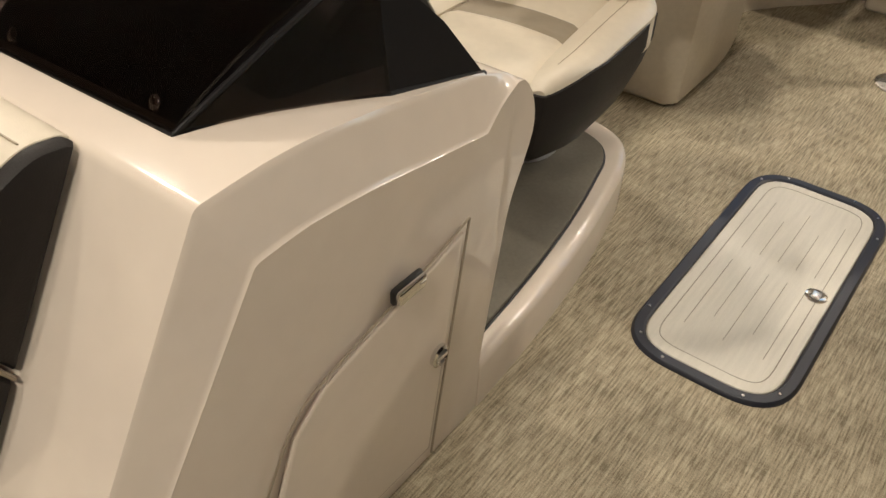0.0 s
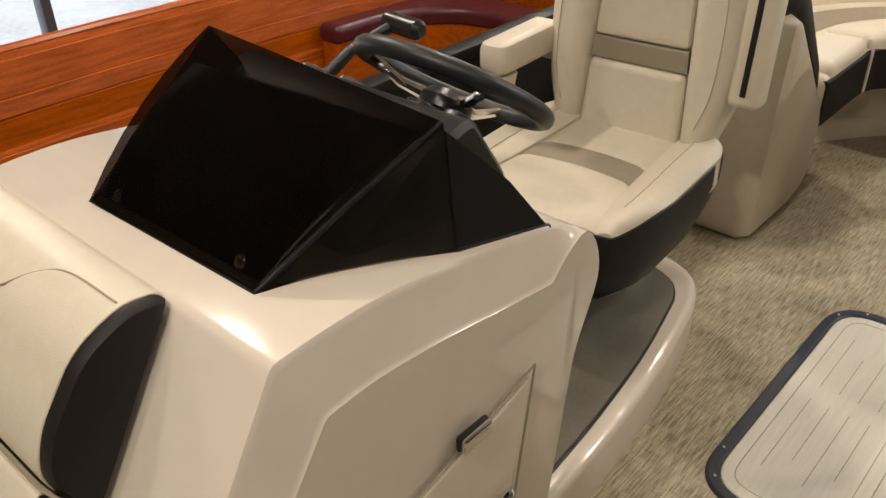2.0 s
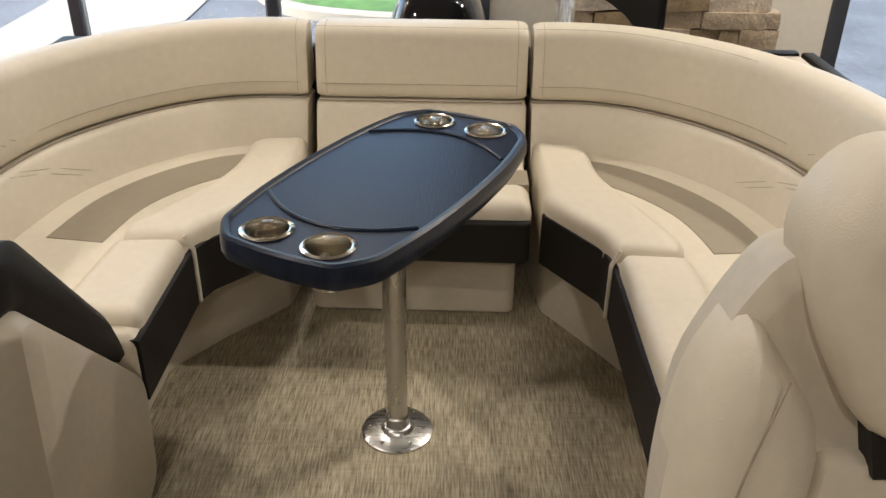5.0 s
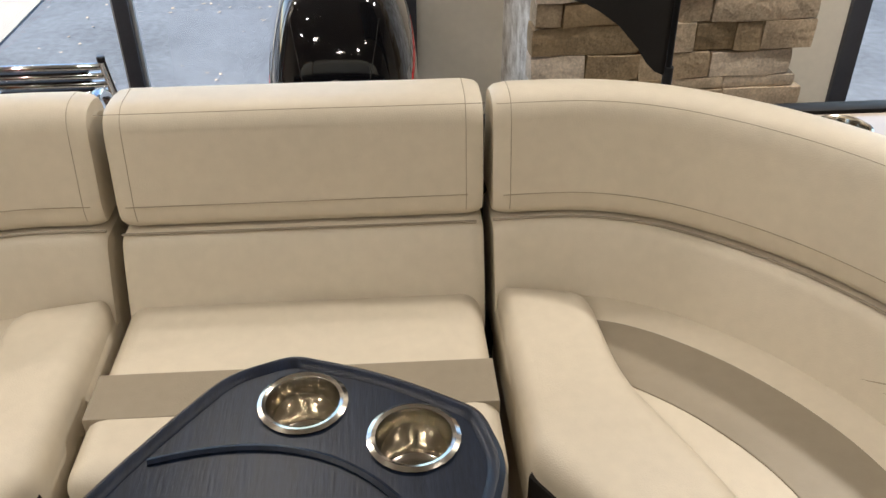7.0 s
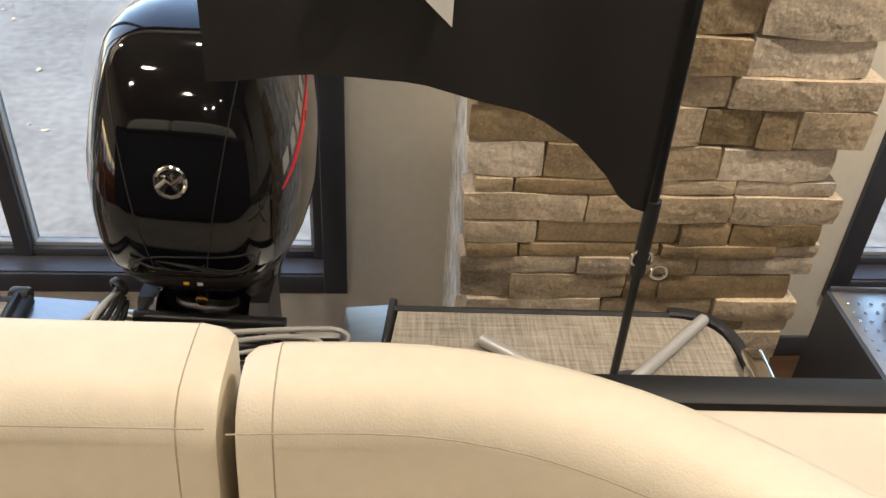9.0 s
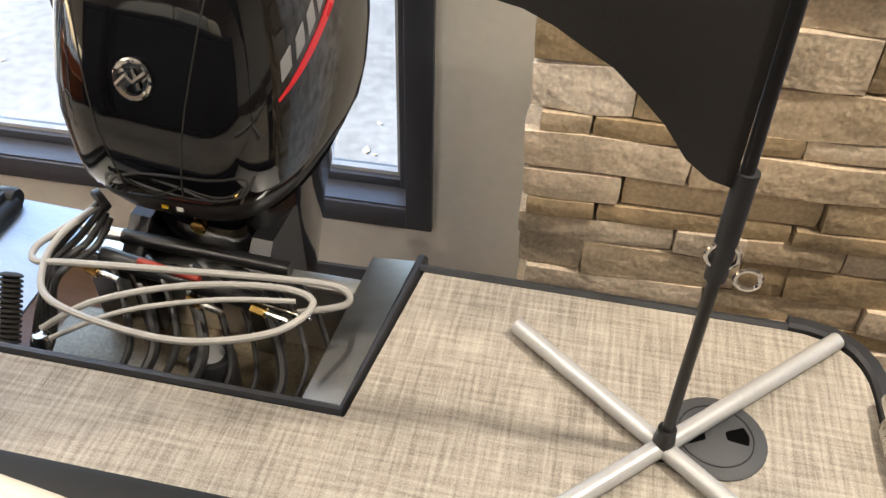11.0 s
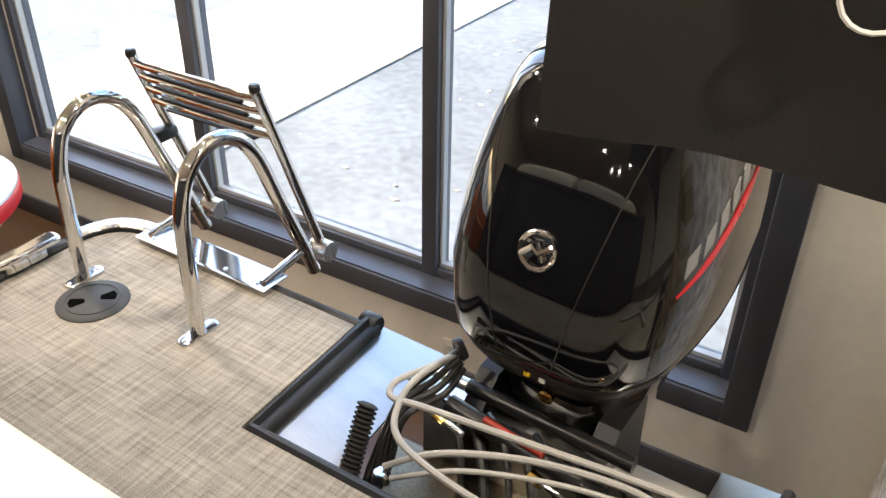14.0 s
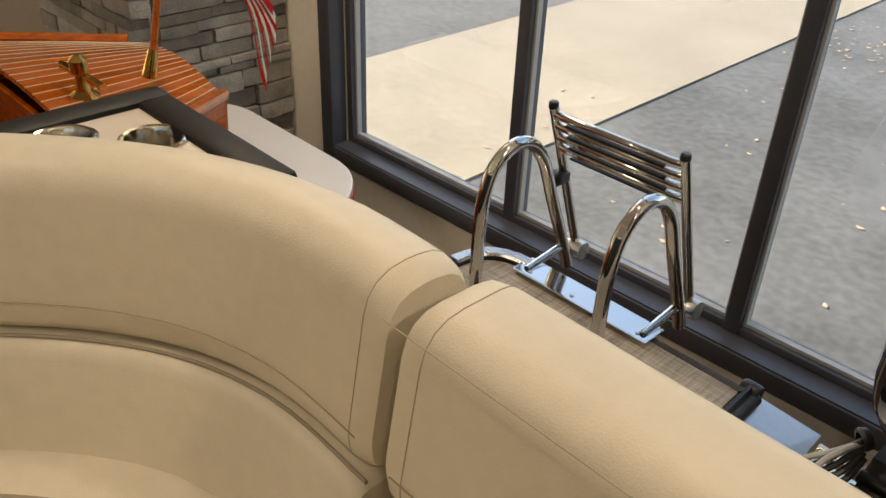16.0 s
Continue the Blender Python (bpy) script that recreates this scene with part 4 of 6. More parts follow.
for i in range(10):
    a = ho[int(i * len(ho) / 10)]
    part("screw", lathed([(0.0035, 0.009), (0.0035, 0.0115), (0, 0.012)], 8, Matrix.Translation((a[0] * 0.92 + 0.0, a[1] + (0.014 if a[1] < -1.2 else -0.014), 0))), STEEL, hm)

# ---------------------------------------------------------------- captain's chairs


def vmark(parent, m, s):
    """The V-shaped emblem: an open angular V with an inner hook."""
    r = 0.055 * s
    o = part("emblem", shift(tubed([(0.10 * s, 0, 0.40 * s), (-0.5 * s, 0, 0.40 * s), (0, 0, -0.5 * s), (0.5 * s, 0, 0.40 * s), (0.30 * s, 0, 0.40 * s), (0.0, 0, -0.12 * s)], r, 4), m), LOGO, parent, "black angular emblem")
    part("stroke", shift(tubed([(0.0, 0, -0.12 * s), (-0.20 * s, 0, 0.22 * s), (0.04 * s, 0, 0.22 * s), (0.14 * s, 0, 0.40 * s)], r, 4), m), LOGO, o)
    return o


def patch(at, nu, nv, base):
    """A cushion top given by at(u, v), with sides down to a base height."""
    bm = bmesh.new()
    g = [[bm.verts.new(at(i / nu, j / nv)) for j in range(nv + 1)] for i in range(nu + 1)]
    for i in range(nu):
        for j in range(nv):
            bm.faces.new((g[i][j], g[i + 1][j], g[i + 1][j + 1], g[i][j + 1]))
    loop = [g[i][0] for i in range(nu)] + [g[nu][j] for j in range(nv)] + [g[i][nv] for i in range(nu, 0, -1)] + [g[0][j] for j in range(nv, 0, -1)]
    low = [bm.verts.new((v.co.x, v.co.y, base)) for v in loop]
    for i in range(len(loop)):
        bm.faces.new((loop[i - 1], loop[i], low[i], low[i - 1]))
    bmesh.ops.recalc_face_normals(bm, faces=bm.faces[:])
    return bm


def captain_chair(label, x, y, z, seat_h, lift, arms, turn=0, down_z=0.122):
    """Forward-facing (towards -y) captain's chair; y is the front of the backrest at seat level."""
    ch = thing("captain_chair", label, "chair", pose(x, y, z, 0, 0, turn), group="captain's chairs")
    W = 0.268
    h = seat_h - 0.06
    hb = seat_h
    # seat shell and cushions
    # seat top: three centre pieces and two raised bolsters that share their seams
    def seam_x(y):
        return 0.138 + 0.030 * max(0.0, (0.03 - y) / 0.51) ** 1.6

    def rim_x(y):
        return W - 0.002 - 0.03 * max(0.0, (y + 0.06) / 0.1) ** 2 - 0.062 * max(0.0, (-0.27 - y) / 0.21) ** 2.2

    def nose(y):
        q = max(0.0, (-0.370 - y) / 0.10)
        return 0.032 * (1 - math.sqrt(max(0.0, 1 - min(1.0, q) ** 2)))

    def arc_y(y, k):
        return y + 0.020 * (1 - k * k) * (1 if -0.45 < y < 0.0 else 0)

    def centre(y0, y1):
        def at(u, v):
            k, y = 2 * u - 1, y0 + (y1 - y0) * v
            yy = arc_y(y, k)
            x = seam_x(yy) * k
            edge = (1 - abs(k)) * seam_x(yy)
            dip = 0.007 * max(0.0, 1 - edge / 0.02) ** 2
            low = min((1 - v) * abs(y1 - y0), v * abs(y1 - y0))
            dip += 0.0025 * max(0.0, 1 - low / 0.008) ** 2 if -0.46 < yy < 0.0 else 0.0
            return (x, yy - 0.012 * (1 - k * k) * (1 if y < -0.46 else 0), h + 0.014 - dip - nose(yy))
        return at

    def bolster(s):
        def at(u, v):
            y = 0.03 - 0.500 * v
            a, b = seam_x(y), rim_x(y)
            x = a + (b - a) * u
            z = h + 0.007 + 0.030 * (1 - 0.6 * v ** 4) * math.sin(math.pi * (0.05 + 0.60 * u)) ** 0.8 - 0.016 * u ** 8
            return (s * x, y, z - nose(y) * (0.7 + 0.3 * (1 - u)))
        return at

    right = [(rim_x(y) + 0.004, y) for y in (0.10, 0.0, -0.1, -0.2, -0.3, -0.36, -0.41, -0.45)] + [(rim_x(-0.472), -0.474), (0.15, -0.486), (0.05, -0.491)]
    shell = right + [(-a, b) for a, b in right[::-1]]
    sh = pillow(bmesh.new(), shell, [(0.11, h - 0.222), (0.075, h - 0.217), (0.035, h - 0.18), (0.010, h - 0.11), (0.0, h - 0.05), (0.0, h - 0.018), (0.003, h - 0.015), (0.010, h - 0.055)])
    for v in sh.verts:
        if v.co.z < h - 0.1:
            v.co.y -= 0.02
        if v.co.z > h - 0.03:
            v.co.z += 0.027 * max(0.0, min(1.0, (v.co.y + 0.47) / 0.10))
    part("seat_shell", sh, BROWN, ch, "dark brown vinyl seat underside")
    part("seat_cushion", patch(centre(0.03, -0.185), 14, 10, h - 0.06), CREAM, ch)
    part("accent_band", patch(centre(-0.185, -0.278), 14, 8, h - 0.06), TAUPE, ch, "taupe vinyl stripe")
    part("seat_front_roll", patch(centre(-0.278, -0.468), 14, 18, h - 0.06), CREAM, ch)
    for s in (-1, 1):
        part("seat_bolster", patch(bolster(s), 12, 26, h - 0.06), CREAM, ch)
        part("stitching", tubed([tuple(Vector(bolster(s)(0.42, v / 14)) + Vector((0, 0, 0.0003))) for v in range(13)], 0.0012, 5), STITCH, ch)
    # backrest, leaning aft
    BM = Matrix.Translation((0, 0.005, hb - 0.03)) @ Matrix.Rotation(radians(-7), 4, 'X')

    def up(o):   # outline in x and height, thickness towards -y
        return BM @ Matrix(((1, 0, 0, 0), (0, 0, -1, o), (0, 1, 0, 0), (0, 0, 0, 1)))
    outl = [(0.195, -0.06), (0.244, 0.08), (0.256, 0.22), (0.255, 0.36), (0.245, 0.46), (0.20, 0.55), (0.165, 0.60)]
    outl = round_poly(outl + [(-a, b) for a, b in outl[::-1]], 0.04, 3)
    part("backrest_shell", pillow(bmesh.new(), outl, [(0.05, -0.02), (0.01, 0.0), (0.0, 0.03), (0.0, 0.085), (0.02, 0.098)], up(0.11)), MOULD, ch, "cream backrest shell")
    low = round_poly([(-0.141, -0.05), (0.141, -0.05), (0.131, 0.148), (-0.131, 0.148)], 0.018, 3)
    mi = round_poly([(-0.128, 0.207), (0.128, 0.207), (0.118, 0.40), (-0.118, 0.40)], 0.016, 3)
    part("lumbar_pad", pillow(bmesh.new(), low, [(0, 0.0), (0, 0.03), (0.006, 0.039), (0.018, 0.043)], up(0.03)), CREAM, ch)
    part("accent_band", pillow(bmesh.new(), [(-0.131, 0.150), (0.131, 0.150), (0.128, 0.205), (-0.128, 0.205)], [(0, 0.0), (0, 0.034), (0.004, 0.037)], up(0.03)), TAUPE, ch, "taupe vinyl stripe")
    part("upper_pad", pillow(bmesh.new(), mi, [(0, 0.0), (0, 0.03), (0.006, 0.038), (0.018, 0.041)], up(0.03)), CREAM, ch)
    for s in (-1, 1):
        wing = round_poly([(s * 0.144, -0.06), (s * 0.205, -0.05), (s * 0.245, 0.09), (s * 0.255, 0.22), (s * 0.255, 0.36), (s * 0.245, 0.465), (s * 0.20, 0.55), (s * 0.118, 0.43), (s * 0.130, 0.22)], [0.02, 0.05, 0.05, 0.05, 0.05, 0.05, 0.03, 0.04, 0.04], 4)
        part("backrest_wing", pillow(bmesh.new(), wing, [(0.0, -0.03), (0.0, 0.03), (0.008, 0.052), (0.022, 0.066), (0.040, 0.072)], up(0.035)), CREAM, ch)
        seam = smooth_path([(s * 0.185, 0.03), (s * 0.210, 0.12), (s * 0.214, 0.25), (s * 0.206, 0.37), (s * 0.175, 0.50)], 5)
        part("stitching", tubed([up(0.035) @ Vector((a, b, 0.0725)) for a, b in seam], 0.0014, 5), STITCH, ch)
    flap = [(-0.072, 0.386), (0.072, 0.386), (0.084, 0.44), (-0.084, 0.44)]
    part("accent_flap", pillow(bmesh.new(), flap, [(0, 0.0), (0, 0.048), (0.005, 0.052)], up(0.03)), BROWN, ch, "dark brown vinyl flap")
    head = round_poly([(-0.086, 0.424), (0.086, 0.424), (0.152, 0.545), (0.172, 0.635), (0.125, 0.702), (-0.125, 0.702), (-0.172, 0.635), (-0.152, 0.545)], [0.05, 0.05, 0.08, 0.05, 0.06, 0.06, 0.05, 0.08], 5)
    part("headrest", pillow(bmesh.new(), head, [(0.03, -0.05), (0.0, -0.02), (0.0, 0.05), (0.01, 0.072), (0.03, 0.086), (0.06, 0.091)], up(0.035)), CREAM, ch)
    for s in (-1, 1):
        for dx in (0.0, 0.007):
            part("stitching", tubed([up(0.035) @ Vector((s * (a + dx), b, 0.0895)) for a, b in smooth_path([(0.070, 0.452), (0.096, 0.545), (0.115, 0.64), (0.112, 0.682)], 4)], 0.0013, 5), STITCH, ch)
    vmark(ch, up(0.035) @ Matrix.Translation((-0.006, 0.563, 0.0915)) @ Matrix.Rotation(radians(-90), 4, 'X'), 0.066)
    # arms
    for s in (-1, 1):
        st = arms.get(s)
        if not st:
            continue
        am = Matrix.Translation((s * (0.282 if st == "up" else 0.278), 0.02, hb + (0.145 if st == "up" else down_z)))
        if st == "up":
            am = am @ Matrix.Translation((0, 0.02, -0.045)) @ Matrix.Rotation(radians(-96), 4, 'X')
        nl = -0.325 if st == "up" else -0.248
        hw = 0.037 if st == "up" else 0.043
        pad = round_poly([(-hw, nl), (hw, nl), (hw + 0.002, 0.03), (-hw - 0.002, 0.03)], [0.035, 0.035, 0.02, 0.02], 4)
        bm = pillow(bmesh.new(), pad, [(0.016, -0.05), (0.004, -0.042), (0.0, -0.03), (0.0, 0.012), (0.006, 0.026), (0.02, 0.033)], am)
        a = part("armrest", bm, CREAM, ch, "cream padded armrest, " + ("folded up" if st == "up" else "folded down"))
        if st == "up":
            part("slot", shift(boxed(-0.007, 0.007, -0.31, 0.0, -0.0535, -0.046, r=0.002), am), BROWN, a, "dark armrest slot")
        else:
            front = round_poly([(-0.042, nl + 0.004), (0.042, nl + 0.004), (0.041, -0.17), (-0.041, -0.17)], 0.02, 3)
            part("arm_nose", pillow(bmesh.new(), front, [(0.02, -0.105), (0.008, -0.095), (0.0, -0.051)], am), CREAM, a)
        part("hinge", shift(boxed(-0.02 - s * 0.035, 0.02 - s * 0.035, -0.02, 0.03, -0.04, 0.0, r=0.008), Matrix.Translation((s * 0.288, 0.03, hb + 0.125))), MOULD, a)
    # pedestal
    part("pedestal", lathed([(0.115, lift), (0.115, lift + 0.008), (0.06, lift + 0.03), (0.045, lift + 0.045), (0.045, h - 0.235), (0.12, h - 0.228), (0.12, h - 0.2225), (0, h - 0.2225)], 24, Matrix.Translation((0, -0.17, 0))), GASKET, ch, "pale metal chair pedestal")
    part("swivel_lever", tubed([(0.05, -0.27, h - 0.21), (0.05, -0.37, h - 0.215), (0.05, -0.42, h - 0.22)], 0.008, 8), BLACKSATIN, ch)
    return ch


captain_chair("cream vinyl helm chair with dark sides and one raised armrest", -0.715, -1.125, 0.0, 0.55, 0.141, {-1: "down", 1: "up"}, 4, 0.155)
pc = captain_chair("cream vinyl passenger chair with dark sides and armrest down", 0.597, -1.07, 0.0, 0.495, 0.001, {-1: "down", 1: "down"})
lv = part("slide_lever", tubed([(-0.258, -0.16, 0.40), (-0.293, -0.16, 0.40), (-0.298, -0.16, 0.39), (-0.298, -0.17, 0.32)], 0.010, 8), BLACKSATIN, pc, "black slide lever")

# ---------------------------------------------------------------- helm console
con = thing("helm_console", "glossy cream fibreglass helm console with side door", "helm console")
side = round_poly([(-3.03, 0.0), (-2.532, 0.80), (-2.40, 0.806), (-2.25, 0.79), (-1.985, 0.742), (-1.905, 0.70), (-1.885, 0.62), (-1.955, 0.51), (-2.0, 0.16), (-2.0, 0.0)],
                  [0.0, 0.012, 0.1, 0.1, 0.04, 0.05, 0.06, 0.06, 0.02, 0.0], 4)
XS, XO = -0.316, -1.12


def at_side(p, k):
    """Side outline drawn in towards the aisle: k = 1 at the outer face."""
    y, z = p
    front = -3.03 + z * 0.6225
    f = max(0.0, 1 - max(0.0, y - front) / 0.16)
    up = max(0.0, min(1.0, (z - 0.55) / 0.2))
    return (y + 0.045 * k * f, max(0.0, z - 0.095 * k * up * min(1.0, max(0.0, (-1.93 - y) / 0.1))))


bm = bmesh.new()
loops = [[(XO, y, max(0.0, z)) for y, z in inset(side[::-1], 0.012)]]
for x, k in ((XO + 0.016, 0.0), (XS - 0.020, 0.0), (XS - 0.0185, 0.03), (XS - 0.0165, 0.11), (XS - 0.004, 0.92), (XS - 0.002, 0.98), (XS, 1.0)):
    loops.append([(x, *at_side(p, k)) for p in side[::-1]])
loft(bm, loops)
for v in bm.verts:
    if v.co.x > XS - 0.03:
        v.co.x -= (0.40 - v.co.z) * 0.02 + max(0.0, v.co.z - 0.55) * 0.10
part("console_body", bm, GELCOAT, con)
dseam = smooth_path([(-2.075, 0.535), (-2.20, 0.50), (-2.40, 0.455), (-2.46, 0.43), (-2.50, 0.38), (-2.56, 0.27), (-2.62, 0.10)], 5)
part("door_seam", tubed([(XS + 0.0035, y, z) for y, z in dseam], 0.0022, 5), TAUPE, con)
part("door_seam", tubed([(XS + 0.0035, -2.075, 0.535), (XS + 0.004, -2.16, 0.03)], 0.0022, 5), TAUPE, con)
part("door", shift(pillow(bmesh.new(), [(-2.605, 0.07), (-2.165, 0.05), (-2.09, 0.515), (-2.41, 0.44), (-2.475, 0.39)], [(0, 0), (0.0, 0.004), (0.003, 0.006)]), Matrix(((0, 0, 1, XS - 0.001), (1, 0, 0, 0), (0, 1, 0, 0), (0, 0, 0, 1)))), GELCOAT, con, "flush cream console door")
lt = part("latch", boxed(XS, XS + 0.012, -2.268, -2.198, 0.488, 0.518, r=0.006), BLACKSATIN, con)
part("latch_paddle", boxed(XS + 0.008, XS + 0.02, -2.265, -2.2, 0.49, 0.515, r=0.005), CHROME, lt, "chrome paddle")
lk = part("lock", lathed([(0.022, 0.0), (0.022, 0.008), (0.016, 0.011), (0.012, 0.007), (0, 0.007)], 22, Matrix.Translation((XS + 0.004, -2.15, 0.29)) @ Matrix.Rotation(radians(90), 4, 'Y')), CHROME, con, "round chrome lock")
part("lock_cross", boxed(XS + 0.011, XS + 0.016, -2.164, -2.136, 0.286, 0.294, r=0.001), STEEL, lk)

plat = thing("helm_platform", "cream raised helm platform with grey foot pad", "platform")
po = round_poly([(-1.10, -1.999), (-0.322, -1.999), (-0.333, -1.75), (-0.362, -1.48), (-0.425, -1.19), (-0.48, -1.09), (-0.57, -1.045), (-1.10, -1.045)], [0.005, 0.01, 0.2, 0.2, 0.1, 0.06, 0.06, 0.02], 5)
part("platform_body", padded(po, 0.0, 0.13, 0.022), GELCOAT, plat)
pi_ = round_poly([(-1.05, -1.985), (-0.358, -1.985), (-0.375, -1.75), (-0.41, -1.48), (-0.47, -1.22), (-0.515, -1.155), (-0.60, -1.125), (-1.05, -1.125)], [0.005, 0.02, 0.2, 0.2, 0.08, 0.06, 0.06, 0.02], 5)
part("pad_edge", padded(pi_, 0.128, 0.1325, 0.002), RUBBER, plat)
part("foot_pad", padded(inset(ccw(pi_), 0.006), 0.131, 0.139, 0.003), PAD, plat, "grey ribbed foot pad")

# windshield and dash
ws = thing("windshield", "dark smoked acrylic console windshield", "windshield")


def quad_plate(a, b, c, d, t, bulge=0.02):
    bm = bmesh.new()
    P = [Vector(q) for q in (a, b, c, d)]
    n = (P[1] - P[0]).cross(P[3] - P[0]).normalized() * t
    lo, hi = [], []
    rows = 7
    for i in range(rows):
        s = i / (rows - 1)
        l, r = P[0].lerp(P[3], s), P[1].lerp(P[2], s)
        bow = n.normalized() * (bulge * 4 * s * (1 - s))
        lo.append([bm.verts.new(l + bow), bm.verts.new(r + bow)])
        hi.append([bm.verts.new(l + bow + n), bm.verts.new(r + bow + n)])
    for i in range(rows - 1):
        bm.faces.new((lo[i][0], lo[i][1], lo[i + 1][1], lo[i + 1][0]))
        bm.faces.new((hi[i][0], hi[i + 1][0], hi[i + 1][1], hi[i][1]))
        for k in (0, 1):
            bm.faces.new((lo[i][k], lo[i + 1][k], hi[i + 1][k], hi[i][k]))
    for i in (0, rows - 1):
        bm.faces.new((lo[i][0], lo[i][1], hi[i][1], hi[i][0]))
    return bm


WMID, WEND = (-0.374, -2.19, 0.777), (-0.352, -2.0, 0.740)
WL, WR, WTR, WTL = (-0.865, -2.465, 0.80), (-0.478, -2.455, 0.803), (-0.42, -2.165, 0.95), (-0.895, -2.19, 0.995)
part("front_pane", quad_plate(WL, WR, WTR, WTL, 0.006), SMOKE, ws)
# black printed lower band on the inside of the front pane
_q = [Vector(p) for p in (WL, WR, WTR, WTL)]
_in = Vector((0, 0.012, -0.006))
part("black_print", quad_plate(tuple(_q[0] + _in), tuple(_q[1] + _in), tuple(_q[1].lerp(_q[2], 0.93) + _in), tuple(_q[0].lerp(_q[3], 0.80) + _in), 0.002), RAILBLACK, ws, "opaque black lower band")
part("side_pane", quad_plate(WR, WMID, tuple(Vector(WMID).lerp(Vector(WTR), 0.35)), WTR, 0.005, 0.0), SMOKE, ws)
part("side_pane", quad_plate((-1.0, -2.0, 0.77), WL, WTL, (-0.99, -2.02, 0.80), 0.005, 0.0), SMOKE, ws)
part("base_trim", tubed([(-1.0, -2.0, 0.768), WL, WR, WMID, WEND], 0.006, 8), BLACKSATIN, ws)
part("corner_bead", tubed([WR, ((WR[0] + WTR[0]) / 2, (WR[1] + WTR[1]) / 2, (WR[2] + WTR[2]) / 2 + 0.004), WTR], 0.005, 8), BLACKSATIN, ws)
for p in ((-0.82, -2.44, 0.815), (-0.53, -2.433, 0.816)):
    part("bolt", lathed([(0.011, 0.0), (0.011, 0.006), (0.006, 0.009), (0, 0.009)], 12, Matrix.Translation((p[0], p[1], p[2])) @ Matrix.Rotation(radians(55), 4, 'X')), CHROME, ws)

dash = thing("dashboard", "black moulded dashboard with gauges", "dashboard")
dprof = round_poly([(-2.42, 0.775), (-2.30, 0.80), (-2.17, 0.885), (-2.06, 0.915), (-1.975, 0.79), (-1.955, 0.72), (-2.1, 0.70)], [0.02, 0.05, 0.04, 0.02, 0.02, 0.02, 0.02], 4)
part("dash_body", loft(bmesh.new(), [[(x, y, z) for y, z in inset(ccw(dprof), d)] for x, d in ((-0.45, 0.01), (-0.46, 0.0), (-0.97, 0.0), (-0.98, 0.01))]), BLACKSATIN, dash)
part("side_cover", quad_plate(WMID, WEND, (-0.374, -2.072, 0.84), (-0.412, -2.165, 0.94), -0.006, 0.0), RAILBLACK, dash, "black matt dash side cover")
part("cover_skirt", quad_plate((WMID[0], WMID[1], 0.69), (WEND[0], WEND[1], 0.69), WEND, WMID, -0.006, 0.0), RAILBLACK, dash)
for i, gx in enumerate((-0.86, -0.76, -0.60, -0.52)):
    m = Matrix.Translation((gx, -2.012, 0.862)) @ Matrix.Rotation(radians(-60), 4, 'X')
    g = part("gauge", lathed([(0.038, -0.006), (0.038, 0.006), (0.032, 0.010), (0.031, 0.004), (0, 0.004)], 20, m), CHROME if i < 2 else BLACKSATIN, dash, "round dashboard gauge")
    part("dial", lathed([(0.0, 0.0045), (0.029, 0.0045), (0.029, 0.0055), (0, 0.0055)], 18, m), LOGO, g)
    part("needle", shift(boxed(-0.001, 0.001, 0, 0.022, 0.0057, 0.0068), m), WHITEPRINT, g)
for i in range(5):
    part("switch", shift(boxed(-0.78 + i * 0.05, -0.745 + i * 0.05, -0.012, 0.012, -0.002, 0.008, r=0.002), Matrix.Translation((0.0, -1.968, 0.795)) @ Matrix.Rotation(radians(-60), 4, 'X')), RUBBER, dash)

WM = Matrix.Translation((-0.665, -1.86, 0.855)) @ Matrix.Rotation(radians(-36), 4, 'X')
wheel = part("steering_wheel", shift(tubed([(0.175 * math.cos(a), 0.175 * math.sin(a), 0) for a in [i * math.pi / 20 for i in range(40)]], 0.0175, 12, closed=True), WM), RUBBER, con, "black padded steering wheel")
for a in (90, 210, 330):
    c, s = math.cos(radians(a)), math.sin(radians(a))
    part("spoke", shift(tubed([(0.03 * c, 0.03 * s, -0.035), (0.09 * c, 0.09 * s, -0.03), (0.165 * c, 0.165 * s, 0)], [0.013, 0.010, 0.009], 8), WM), CHROME, wheel, "chrome spoke")
part("hub", shift(lathed([(0.05, -0.05), (0.05, -0.03), (0.035, -0.015), (0, -0.012)], 20), WM), BLACKSATIN, wheel)
part("column", shift(tubed([(0, 0, -0.05), (0, 0, -0.16)], [0.03, 0.045], 14), WM), BLACKSATIN, wheel)
thr = thing("throttle_lever", "black throttle control beside the wheel", "throttle")
part("binnacle", boxed(-1.00, -0.93, -1.99, -1.90, 0.745, 0.83, r=0.015), BLACKSATIN, thr)
part("lever", tubed([(-0.955, -1.93, 0.81), (-0.935, -1.86, 0.86), (-0.90, -1.78, 0.895)], [0.014, 0.012, 0.012], 10), BLACKSATIN, thr)
part("grip", tubed([(-0.93, -1.765, 0.90), (-0.92, -1.765, 0.90), (-0.83, -1.775, 0.90), (-0.82, -1.775, 0.90)], [0.012, 0.021, 0.021, 0.012], 12), BLACKSATIN, thr)

# forward lounge leaning on the console front
lng = thing("forward_lounge", "cream forward lounge seat with dark-sided backrest", "lounge seat")
FM = Matrix.Translation((0, -3.03, 0.0)) @ Matrix.Rotation(radians(-31.9), 4, 'X')   # local z runs up the front face, -y is outwards


def on_front(o):
    return FM @ Matrix(((1, 0, 0, 0), (0, 0, -1, -o), (0, 1, 0, 0), (0, 0, 0, 1)))


bx1 = -0.550


